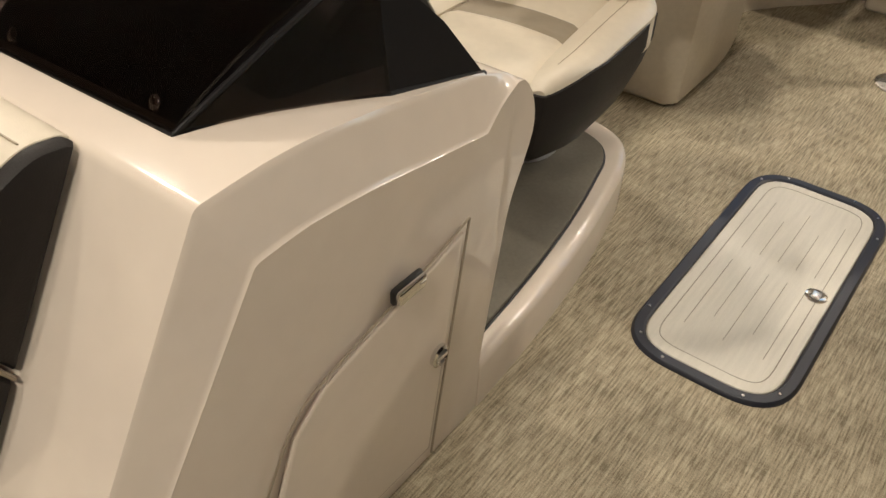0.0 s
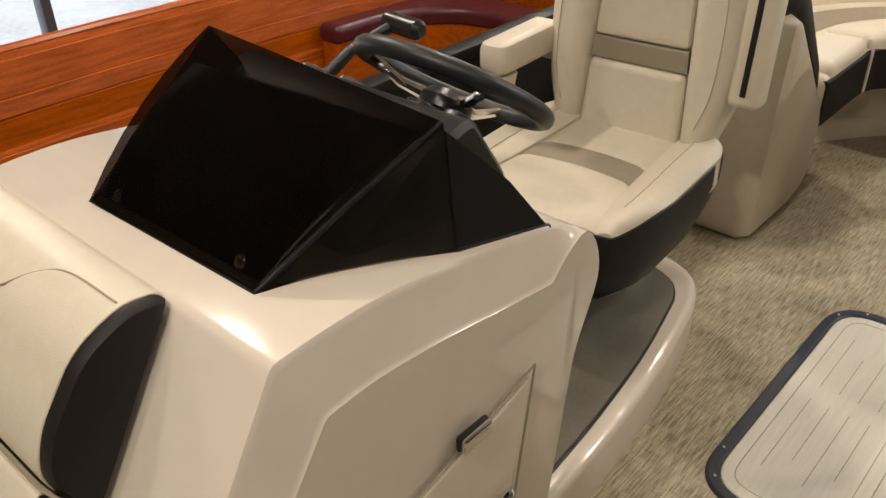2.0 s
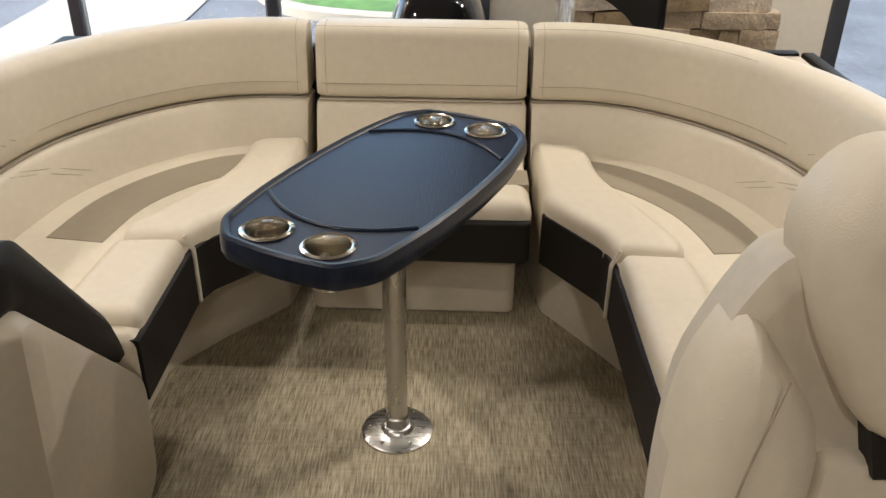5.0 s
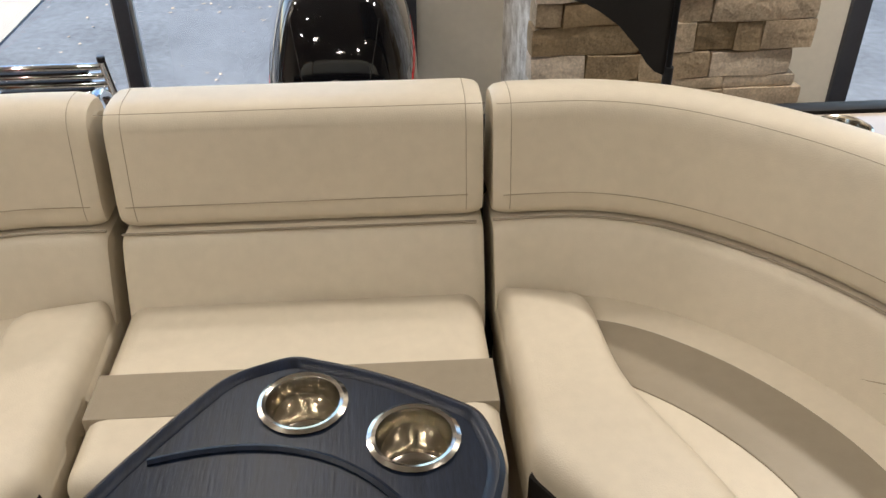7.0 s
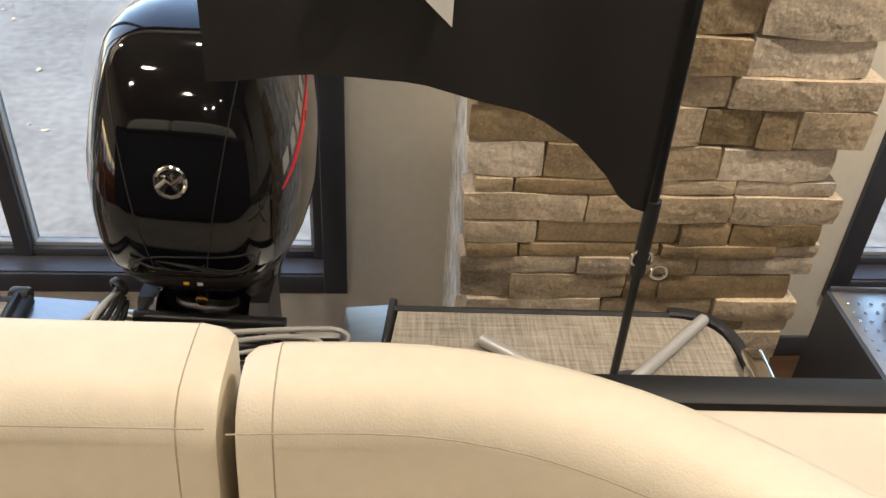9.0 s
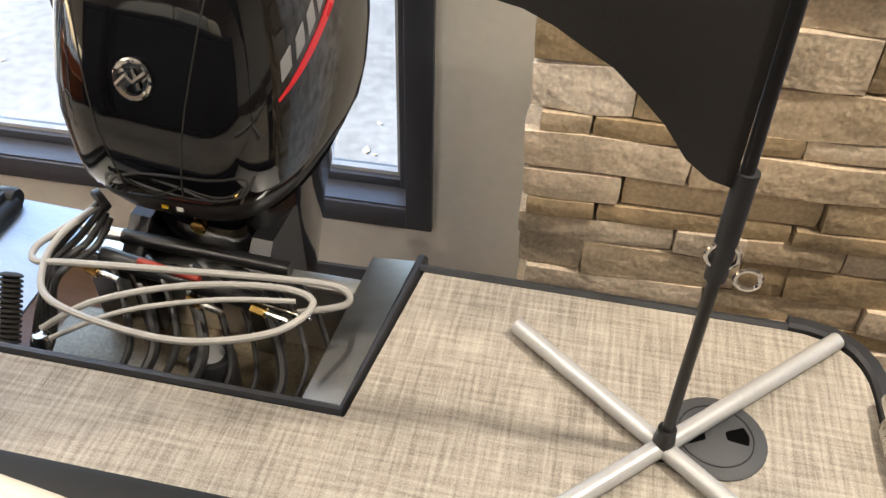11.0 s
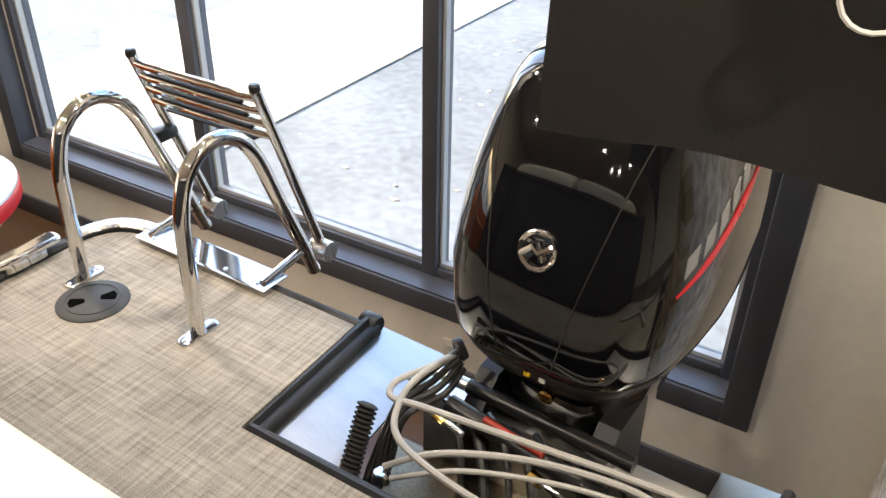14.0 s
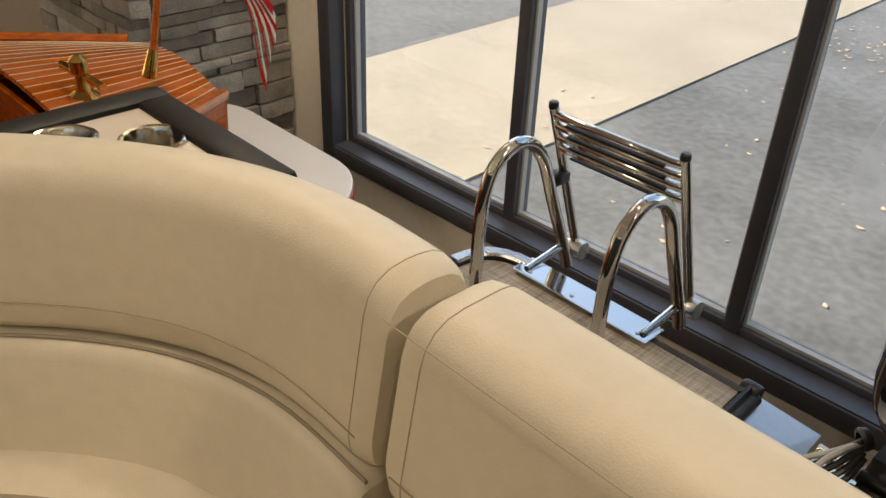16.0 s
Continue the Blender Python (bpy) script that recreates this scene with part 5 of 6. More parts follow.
def wedge(prof, x0, x1, soft=0.012):
    """A pad whose side outline (height on the front, thickness) is carried across the console front."""
    prof = ccw(prof)
    return loft(bmesh.new(), [[tuple(on_front(0.0) @ Vector((x, b, t))) for b, t in inset(prof, d)] for x, d in ((x0, 0.0), (x1 - soft, 0.0), (x1 - soft * 0.3, soft * 0.35), (x1, soft))])


UPP = round_poly([(0.645, 0.004), (0.695, 0.095), (0.76, 0.115), (0.87, 0.105), (0.93, 0.06), (0.948, 0.02), (0.946, 0.004)], [0.002, 0.03, 0.05, 0.05, 0.04, 0.015, 0.002], 5)
LOP = round_poly([(0.465, 0.004), (0.53, 0.055), (0.60, 0.10), (0.688, 0.092), (0.638, 0.004)], [0.002, 0.05, 0.05, 0.02, 0.002], 5)
part("backrest", wedge(UPP, -1.115, bx1 - 0.012, 0.004), CREAM, lng)
part("backrest_side", wedge(inset(ccw(UPP), 0.003), bx1 - 0.013, bx1 + 0.012, 0.014), BROWN, lng, "dark brown vinyl side panel")
part("lumbar", wedge(LOP, -1.115, bx1 - 0.012, 0.004), CREAM, lng)
part("lumbar_side", wedge(inset(ccw(LOP), 0.003), bx1 - 0.013, bx1 + 0.012, 0.014), BROWN, lng, "dark brown vinyl side panel")
part("piping", tubed([on_front(0) @ Vector(p) for p in ((-1.1, 0.692, 0.094), (bx1 - 0.012, 0.692, 0.094), (bx1 + 0.010, 0.684, 0.078), (bx1 + 0.012, 0.645, 0.012))], 0.0035, 6), TAUPE, lng)


def pad_height(b):
    rows = ((0.69, 0.095), (0.76, 0.1135), (0.87, 0.103), (0.93, 0.058))
    for (b0, t0), (b1, t1) in zip(rows, rows[1:]):
        if b <= b1:
            return t0 + (t1 - t0) * max(0.0, (b - b0) / (b1 - b0))
    return 0.058


for line in ([(-1.10, 0.875), (-0.92, 0.872), (-0.80, 0.855), (-0.765, 0.87), (-0.73, 0.905), (-0.68, 0.925), (bx1 - 0.02, 0.928)], [(-1.10, 0.79), (-0.86, 0.785), (-0.76, 0.765), (-0.72, 0.74), (-0.70, 0.71)]):
    part("stitching", tubed([on_front(0) @ Vector((a, b, pad_height(b) + 0.0005)) for a, b in smooth_path(line, 6)], 0.0016, 5), STITCH, lng)
vmark(lng, on_front(0) @ Matrix.Translation((-0.772, 0.775, 0.1130)) @ Matrix.Rotation(radians(-90), 4, 'X'), 0.066)
so = round_poly([(-1.12, -3.75), (-0.66, -3.75), (-0.60, -3.1), (-0.60, -2.825), (-1.12, -2.825)], [0.02, 0.08, 0.1, 0.04, 0.01], 4)
part("seat_cushion", padded(so, 0.27, 0.41, 0.04, r0=0.01), CREAM, lng)
part("accent_band", padded([(-1.1, -3.2), (-0.64, -3.2), (-0.63, -3.05), (-1.1, -3.05)], 0.39, 0.4115, 0.002), TAUPE, lng, "taupe vinyl stripe")
part("front_panel", padded(inset(ccw(so), -0.006), 0.22, 0.36, 0.01), BROWN, lng, "dark brown vinyl skirt")
part("base", padded(inset(ccw(so), 0.05), 0.0, 0.219, 0.01), MOULD, lng)

# ---------------------------------------------------------------- stern: motor
eng = thing("outboard_motor", "glossy black outboard motor with red and silver lettering", "outboard motor")
EM = Matrix.Translation((0.049, 2.276, 0)) @ Matrix.Rotation(radians(-2.8), 4, 'Z')


def cowl_ring(w, yf, yr, z, n=64, p=4.2, tilt=0.0):
    out = []
    for k in range(n):
        a = 2 * math.pi * k / n
        c, s = math.cos(a), math.sin(a)
        x = math.copysign(abs(c) ** (2 / p), c) * w
        y = math.copysign(abs(s) ** (2 / p), s)
        y = y * yr if y > 0 else -y * yf
        x *= 1.0 - 0.22 * max(0.0, y / max(yr, 1e-3)) ** 2 if y > 0 else 1.0 - 0.12 * max(0.0, y / min(yf, -1e-3)) ** 2
        out.append(tuple(EM @ Vector((x, y, z + tilt * y))))
    return out


# height, half width, front, rear
COWL = ((0.137, 0.2235, -0.3440, 0.274), (0.141, 0.2265, -0.3475, 0.279), (0.16, 0.230, -0.352, 0.288), (0.20, 0.236, -0.357, 0.312), (0.28, 0.239, -0.357, 0.345), (0.34, 0.236, -0.344, 0.360), (0.40, 0.230, -0.324, 0.369),
        (0.46, 0.218, -0.304, 0.367), (0.52, 0.202, -0.281, 0.361), (0.56, 0.189, -0.260, 0.350))
CROWN = ((0.590, 0.176, -0.235, 0.332), (0.613, 0.160, -0.205, 0.305), (0.630, 0.135, -0.162, 0.262), (0.642, 0.098, -0.11, 0.20), (0.648, 0.05, -0.055, 0.10), (0.650, 0.012, -0.014, 0.02))
part("cowl", loft(bmesh.new(), [cowl_ring(w, a, b, z) for z, w, a, b in COWL] + [cowl_ring(w, a, b, z, tilt=-0.04 - 0.06 * i / 5) for i, (z, w, a, b) in enumerate(CROWN)]), BLACKGLOSS, eng)
part("lower_cowl", loft(bmesh.new(), [cowl_ring(*r) for r in ((0.11, -0.20, 0.17, 0.038), (0.165, -0.272, 0.215, 0.052), (0.19, -0.308, 0.238, 0.075), (0.211, -0.330, 0.258, 0.108), (0.218, -0.339, 0.268, 0.130), (0.217, -0.338, 0.267, 0.1365))]), BLACKSATIN, eng)
part("seam_line", tubed([tuple(Vector(p) * 1.0) for p in cowl_ring(0.2205, -0.3412, 0.271, 0.1368)], 0.003, 6, closed=True), RAILBLACK, eng)


def cowl_at(z):
    for a, b in zip(COWL, COWL[1:]):
        if z <= b[0]:
            t = max(0.0, (z - a[0]) / (b[0] - a[0]))
            return [p + (q - p) * t for p, q in zip(a, b)][1:]
    return COWL[-1][1:]


def cowl_side(y, z):
    """Half width of the cowl at a place along its length."""
    w, yf, yr = cowl_at(z)
    if y > 0:
        k = min(0.999, y / yr)
        return w * (1 - k ** 4.2) ** (1 / 4.2) * (1 - 0.22 * k * k)
    k = min(0.999, y / yf)
    return w * (1 - k ** 4.2) ** (1 / 4.2) * (1 - 0.12 * k * k)


def cowl_point(x, z):
    """A point on the front of the cowl, x from its middle."""
    w, yf, yr = cowl_at(z)
    lo, hi = 0.0, 0.9995
    for _ in range(24):
        m = (lo + hi) / 2
        if cowl_side(yf * m, z) > abs(x):
            lo = m
        else:
            hi = m
    return Vector((x, yf * lo, z))


for s in (-1, 1):
    part("panel_seam", tubed([tuple(EM @ (cowl_point(s * (0.055 + 0.19 * (z - 0.16)), z) + Vector((0, -0.0003, 0)))) for z in [0.16 + i * 0.025 for i in range(17)]], 0.0014, 5), FABRIC, eng)
part("panel_seam", tubed([tuple(EM @ (cowl_point(x, 0.158 + 8.0 * x * x) + Vector((0, -0.0004, 0)))) for x in [-0.055 + i * 0.011 for i in range(11)]], 0.0014, 5), FABRIC, eng)
em = EM @ Matrix.Translation(cowl_point(0.0, 0.371) + Vector((0, -0.003, 0.001))) @ Matrix.Rotation(radians(72), 4, 'X')
eb = part("emblem", lathed([(0.030, -0.003), (0.035, 0.002), (0.032, 0.005), (0.027, 0.002), (0.026, -0.003)], 28, em), CHROME, eng, "round chrome emblem")
part("emblem_bar", shift(tubed([(-0.027, -0.012, 0.001), (-0.008, 0.006, 0.004), (0.004, -0.004, 0.004), (0.027, 0.014, 0.001)], 0.0055, 6), em), CHROME, eb)
part("emblem_bar", shift(tubed([(-0.018, 0.012, 0.001), (0.0, 0.014, 0.003), (0.012, -0.016, 0.002)], 0.005, 6), em), CHROME, eb)
# lettering along the flank: plain slanted bars for the maker's name, with a red swoosh
for s in (1, -1):
    for i in range(7):
        y0, z0 = -0.235 + i * 0.047, 0.345 + i * 0.021
        bm = bmesh.new()
        box(bm, 0, 1, 0.0, 0.030, 0.0, 0.034)
        bmesh.ops.subdivide_edges(bm, edges=bm.edges[:], cuts=1, use_grid_fill=True)
        for v in bm.verts:
            y = y0 + v.co.y + v.co.z * 0.25
            z = z0 + v.co.z + v.co.y * 0.55
            v.co = EM @ Vector((s * (cowl_side(y, z) - 0.003 + 0.0045 * v.co.x), y, z))
        part("letter_bar", bm, GREYPRINT, eng, "silver letter block")
    bm = bmesh.new()
    loops = []
    for i in range(14):
        t = i / 13
        h = 0.001 + 0.0085 * math.sin(math.pi * min(1.0, 0.05 + t * 0.95))
        y, z = -0.250 + t * 0.34, 0.318 + t * 0.145
        loops.append([tuple(EM @ Vector((s * (cowl_side(y, z + b) + a), y, z + b))) for a, b in ((-0.003, -h), (0.0015, -h), (0.0015, h), (-0.003, h))])
    part("stripe", loft(bm, loops), REDPRINT, eng, "red stripe")
part("warning_label", shift(boxed(-0.006, 0.006, -0.002, 0.002, -0.004, 0.004), EM @ Matrix.Translation((0.0, -0.333, 0.112))), YELLOW, eng, "small yellow warning label")
part("warning_label", shift(boxed(-0.006, 0.006, -0.002, 0.002, -0.004, 0.004), EM @ Matrix.Translation((0.03, -0.333, 0.112))), WHITEPRINT, eng, "small white label")
part("midsection", loft(bmesh.new(), [cowl_ring(*r) for r in ((0.07, -0.10, 0.16, -0.75), (0.08, -0.12, 0.19, -0.42), (0.12, -0.19, 0.23, -0.16), (0.155, -0.235, 0.25, -0.03), (0.180, -0.255, 0.225, 0.047))]), BLACKGLOSS, eng)
for s in (-1, 1):
    part("clamp_bracket", shift(loft(bmesh.new(), [[(s * x, y, z) for y, z in ((-0.29, -0.30), (-0.30, -0.07), (-0.24, -0.01), (-0.12, 0.0), (-0.10, -0.35))] for x in (0.11, 0.155)]), EM), BLACKSATIN, eng)
    part("clamp_screw", shift(tubed([(s * 0.13, -0.30, -0.08), (s * 0.13, -0.335, -0.08)], 0.02, 12), EM), RUBBER, eng)
part("tilt_tube", shift(tubed([(-0.25, -0.27, -0.045), (-0.16, -0.27, -0.045)], 0.014, 12), EM), STEEL, eng, "polished tilt tube end")
part("tilt_tube_sleeve", shift(tubed([(-0.159, -0.27, -0.045), (0.2, -0.27, -0.045)], 0.016, 12), EM), BLACKSATIN, eng)
part("bolt", shift(lathed([(0.016, 0), (0.016, 0.008), (0.01, 0.012), (0, 0.012)], 12, Matrix.Translation((0.0, -0.243, -0.005)) @ Matrix.Rotation(radians(90), 4, 'X')), EM), BRASS, eng)
part("rigging_grommet", shift(lathed([(0.022, 0), (0.025, 0.012), (0.022, 0.018), (0.016, 0.018), (0.014, 0.0)], 18, Matrix.Translation((-0.165, -0.285, 0.062)) @ Matrix.Rotation(radians(-35), 4, 'Z') @ Matrix.Rotation(radians(105), 4, 'X')), EM), RUBBER, eng)

# rigging in the motor well


def cable(name, pts, r, mat, label, cat="cable", n=10):
    ob = part(name, tubed(smooth_path(pts, n), r, 8), mat)
    return tagged(ob, label, cat)


G = (-0.135, 1.985, 0.055)
cable("control_cable", [G, (-0.165, 1.93, 0.045), (-0.20, 1.87, 0.035), (-0.185, 1.835, 0.03), (-0.12, 1.845, 0.03), (0.08, 1.87, 0.03), (0.25, 1.895, 0.025), (0.365, 1.904, 0.02), (0.385, 1.885, 0.0), (0.30, 1.865, -0.02)], 0.0066, CABLEGREY, "light grey control cable looped over the motor well")
cable("control_cable", [G, (-0.165, 1.90, 0.045), (-0.165, 1.83, 0.03), (-0.118, 1.762, 0.02), (0.02, 1.725, 0.02), (0.165, 1.722, 0.02), (0.295, 1.775, 0.02), (0.335, 1.855, 0.02), (0.26, 1.878, 0.02), (0.1, 1.845, 0.02), (-0.05, 1.79, 0.0), (-0.14, 1.745, -0.045)], 0.0066, CABLEGREY, "light grey control cable looped over the motor well")
cable("control_cable", [(0.30, 1.86, 0.012), (0.16, 1.83, 0.012), (0.0, 1.785, -0.01), (-0.12, 1.735, -0.055)], 0.005, CABLEGREY, "thin light grey control cable in the motor well")
for i in range(4):
    d = i * 0.012
    cable("rigging_hose", [(-0.135 + d * 0.4, 1.985, 0.06 - d), (-0.165 + d, 1.93, 0.03 - d), (-0.20 + d, 1.88 - d, -0.02), (-0.205 + d, 1.79, -0.12), (-0.18, 1.68, -0.2)], 0.007, CABLEBLACK, "black rigging hose from the motor", "hose")
rg = random.Random(3)
for i in range(9):
    x = -0.15 + i * 0.05
    mat, lab = ((CABLEBLACK, "black wiring in the motor well"), (CABLEBLACK, "black hose in the motor well"))[1 if i % 3 == 2 else 0]
    cable("well_cable", [(x, 1.97, -0.05 - 0.02 * (i % 2)), (x + 0.07, 1.90, -0.03 - rg.uniform(0, .04)), (x + 0.13, 1.80, -0.10 - rg.uniform(0, .05)), (x + 0.08, 1.70, -0.2)], rg.choice((0.005, 0.007, 0.011)), mat, lab)
for i, (x, y) in enumerate(((-0.12, 1.88), (0.10, 1.845), (0.22, 1.85))):
    f = thing("hose_fitting", "brass hydraulic hose fitting", "fitting", group="hose fittings")
    part("nut", tubed([(x, y, -0.012), (x + 0.028, y - 0.006, -0.014)], 0.011, 6), BRASS, f)
    part("stem", tubed([(x + 0.028, y - 0.006, -0.014), (x + 0.07, y - 0.014, -0.018)], 0.006, 8), STEEL, f)
sc = thing("steering_cylinder", "polished steel steering cylinder across the motor", "steering cylinder")
part("cylinder", tubed([(-0.12, 1.935, -0.03), (0.22, 1.885, -0.035)], 0.019, 14), BLACKSATIN, sc)
part("rod", tubed([(-0.24, 1.952, -0.028), (0.32, 1.870, -0.037)], 0.005, 10), CHROME, sc)
part("sleeve", tubed([(-0.03, 1.912, -0.006), (0.10, 1.893, -0.008)], 0.007, 10), CABLERED, sc, "orange-red sleeve")
bel = thing("rubber_bellows", "black ribbed rubber rigging boot", "rigging boot")
for i in range(19):
    z = -0.115 + i * 0.0070
    part("rib", lathed([(0.014, -0.0045), (0.021, -0.0012), (0.021, 0.0012), (0.014, 0.0045), (0, 0.0045)], 14, Matrix.Translation((-0.203 - i * 0.0010, 1.703 + i * 0.0058, z)) @ Matrix.Rotation(radians(-40), 4, 'X')), FABRIC, bel)
cp = thing("fuel_water_filter", "black filter cap with pale print in the well", "filter")
part("body", lathed([(0.046, -0.285), (0.046, -0.14), (0.040, -0.13), (0, -0.13)], 20, Matrix.Translation((0.132, 1.825, 0))), BLACKSATIN, cp)
part("print_ring", lathed([(0.016, -0.1295), (0.026, -0.1285), (0.026, -0.1297)], 20, Matrix.Translation((0.132, 1.825, 0))), GREYPRINT, cp)

# ---------------------------------------------------------------- stern: flag
fl = thing("feather_flag", "black feather flag on a black pole with cross base", "flag")
FX, FY = 0.938, 1.688
ptop = [(FX, FY, 0.03), (FX, FY, 0.40), (FX - 0.002, FY, 0.62), (FX - 0.01, FY, 1.2), (FX - 0.06, FY, 2.0), (FX - 0.25, FY, 2.6), (FX - 0.55, FY, 2.8)]
part("pole", tubed(smooth_path(ptop, 6), 0.0088, 10), BLACKSATIN, fl)
part("sleeve", tubed([(FX, FY, 0.36), (FX, FY, 0.52)], 0.014, 12), RUBBER, fl)
part("clip_ring", tubed([(FX + 0.019 * math.cos(a), FY - 0.005, 0.40 + 0.019 * math.sin(a)) for a in [i * math.pi / 9 for i in range(18)]], 0.0035, 6, closed=True), CHROME, fl)
part("clip_ring", tubed([(FX + 0.035 + 0.015 * math.cos(a), FY - 0.012, 0.375 + 0.015 * math.sin(a)) for a in [i * math.pi / 8 for i in range(16)]], 0.0035, 6, closed=True), CHROME, fl)
bm = bmesh.new()
cols, rows = 22, 30
# height of the lower hem by distance from the pole; the cloth hangs in a plane turned from the pole
low = [(0.0, 0.497), (0.042, 0.517), (0.057, 0.530), (0.097, 0.585), (0.168, 0.658), (0.25, 0.714), (0.35, 0.760), (0.446, 0.793), (0.542, 0.814), (0.615, 0.824), (0.730, 0.827)]
FD = Vector((-0.937, -0.349))


def edge_at(u, table):
    for (a, b), (c, d) in zip(table, table[1:]):
        if u <= c:
            return b + (d - b) * (u - a) / (c - a)
    return table[-1][1]


grid = {}
for i in range(cols + 1):
    s = i / cols * 0.730
    z0 = edge_at(s, low)
    for j in range(rows + 1):
        t = j / rows
        z = z0 + (2.7 - z0) * t * t * 0.6 + (2.7 - z0) * t * 0.4
        near = 0.012 + (0.0 if z < 1.4 else 0.28 * ((z - 1.4) / 1.3) ** 2.4)
        u = near + (0.730 - near) * (s / 0.730)
        sag = 0.008 * math.sin(7 * s + 2.2 * z) * s / 0.730 + 0.005 * math.sin(23 * s - 5 * z) * min(1.0, s * 6) + 0.004 * math.sin(31 * s + 17 * z) * min(1.0, s * 4)
        x, y = FX + FD.x * u, FY + FD.y * u + sag
        for k, dy in enumerate((0.0, 0.0012)):
            grid[i, j, k] = bm.verts.new((x, y + dy, z))
for i in range(cols):
    for j in range(rows):
        for k in (0, 1):
            bm.faces.new((grid[i, j, k], grid[i + 1, j, k], grid[i + 1, j + 1, k], grid[i, j + 1, k]))
for i in range(cols):
    for j in (0, rows):
        bm.faces.new((grid[i, j, 0], grid[i + 1, j, 0], grid[i + 1, j, 1], grid[i, j, 1]))
for j in range(rows):
    for i in (0, cols):
        bm.faces.new((grid[i, j, 0], grid[i, j + 1, 0], grid[i, j + 1, 1], grid[i, j, 1]))
part("banner", bm, FABRIC, fl, "black fabric banner with white print", angle=60)
bm = bmesh.new()
def on_flag(u, z, off=-0.016):
    return (FX + FD.x * u, FY + FD.y * u + off, z)


vs = [bm.verts.new(p) for p in (on_flag(0.403, 0.873), on_flag(0.398, 1.21), on_flag(0.74, 1.21))]
vb = [bm.verts.new((v.co.x, v.co.y + 0.002, v.co.z)) for v in vs]
bm.faces.new(vs)
bm.faces.new(vb[::-1])
for i in range(3):
    bm.faces.new((vs[i - 1], vs[i], vb[i], vb[i - 1]))
part("white_print", bm, WHITEPRINT, fl, "white triangular print", smooth=False)
part("round_print", tubed([on_flag(0.512 + 0.026 * math.cos(a), 0.950 + 0.026 * math.sin(a)) for a in [i * math.pi / 10 for i in range(20)]], 0.002, 5, closed=True), WHITEPRINT, fl, "small white round print")
for a, b in (((0.69, 1.885), (1.17, 1.50)), ((1.225, 1.975), (0.66, 1.41))):
    bm = tubed([(a[0], a[1], 0.018), (b[0], b[1], 0.018)], 0.0145, 12)
    part("base_tube", bm, PALETUBE, fl, "pale satin base tube")
part("base_hub", lathed([(0.017, 0.0), (0.017, 0.034), (0.015, 0.045), (0.014, 0.06), (0, 0.06)], 16, Matrix.Translation((FX, FY, 0))), BLACKSATIN, fl)

# ---------------------------------------------------------------- stern: deck fittings


# near-black colour that paints the shade inside the finger slots
SLOTSHADE = material("painted_slot_shade", (0.0015, 0.0015, 0.0015), 0.95, vary=0, spec=0.05)
PORTGREY = material("charcoal_plastic", (0.045, 0.046, 0.048), 0.6, vary=0.08, scale=20, bump=0.2, bump_scale=300)


def deck_port(x, y, turn, label):
    p = thing("deck_port", label, "deck plate", pose(x, y, 0.0, 0, 0, turn), group="deck plates")
    part("cover", lathed([(0.078, 0.0005), (0.078, 0.003), (0.072, 0.0065), (0.0, 0.0065)], 36), PORTGREY, p)
    part("ring", lathed([(0.056, 0.0062), (0.0565, 0.008), (0.058, 0.008), (0.0585, 0.0062)], 36), RUBBER, p)
    for s in (-1, 1):
        q = [(s * 0.016, -0.008), (s * 0.047, -0.018), (s * 0.052, 0.0), (s * 0.047, 0.018), (s * 0.016, 0.008)]
        # flat pad on the cover; the hole's shade is only painted
        part("finger_slot", pillow(bmesh.new(), round_poly(q, 0.004, 3), [(0, 0.0064), (0.0015, 0.0078)]), SLOTSHADE, p, "finger slot with its shade painted black")


deck_port(1.02, 1.735, 10, "round black deck plate beside the flag base")
deck_port(-0.925, 1.748, 55, "round black deck plate beside the boarding ladder")

lad = thing("boarding_ladder", "polished stainless boarding ladder folded up on the deck", "boarding ladder")
for x in (-1.016, -0.650):
    arch = smooth_path([(x, 1.795, 0.005), (x, 1.797, 0.18), (x, 1.803, 0.28), (x, 1.83, 0.355), (x, 1.89, 0.395), (x, 1.955, 0.385), (x, 2.01, 0.325), (x, 2.062, 0.20), (x, 2.13, 0.04), (x, 2.16, -0.04)], 6)
    part("grab_rail", tubed(arch, 0.0165, 14), CHROME, lad, "curved chrome grab rail")
    f = round_poly([(x - 0.017, 1.745), (x + 0.017, 1.745), (x + 0.017, 1.845), (x - 0.017, 1.845)], 0.016, 4)
    b = part("base_flange", padded(f, 0.0005, 0.006, 0.002), CHROME, lad)
    for dy in (1.757, 1.833):
        part("screw", lathed([(0.005, 0.006), (0.005, 0.008), (0, 0.009)], 10, Matrix.Translation((x, dy, 0))), STEEL, b)
    part("ladder_side", tubed([(x - 0.008, 2.037, 0.455), (x - 0.008, 2.125, 0.215), (x - 0.006, 2.20, 0.005), (x - 0.006, 2.206, -0.012)], 0.0125, 12), CHROME, lad)
    part("end_cap", lathed([(0.0125, 0.0), (0.0125, 0.012), (0.009, 0.016), (0, 0.016)], 12, Matrix.Translation((x - 0.008, 2.036, 0.453))), BLACKSATIN, lad)
    part("hinge", tubed([(x - 0.03, 2.20, -0.004), (x + 0.022, 2.20, -0.004)], 0.026, 14), STEEL, lad)
    part("strut", tubed([(x, 1.99, 0.014), (x, 2.15, 0.035)], 0.011, 10), CHROME, lad)
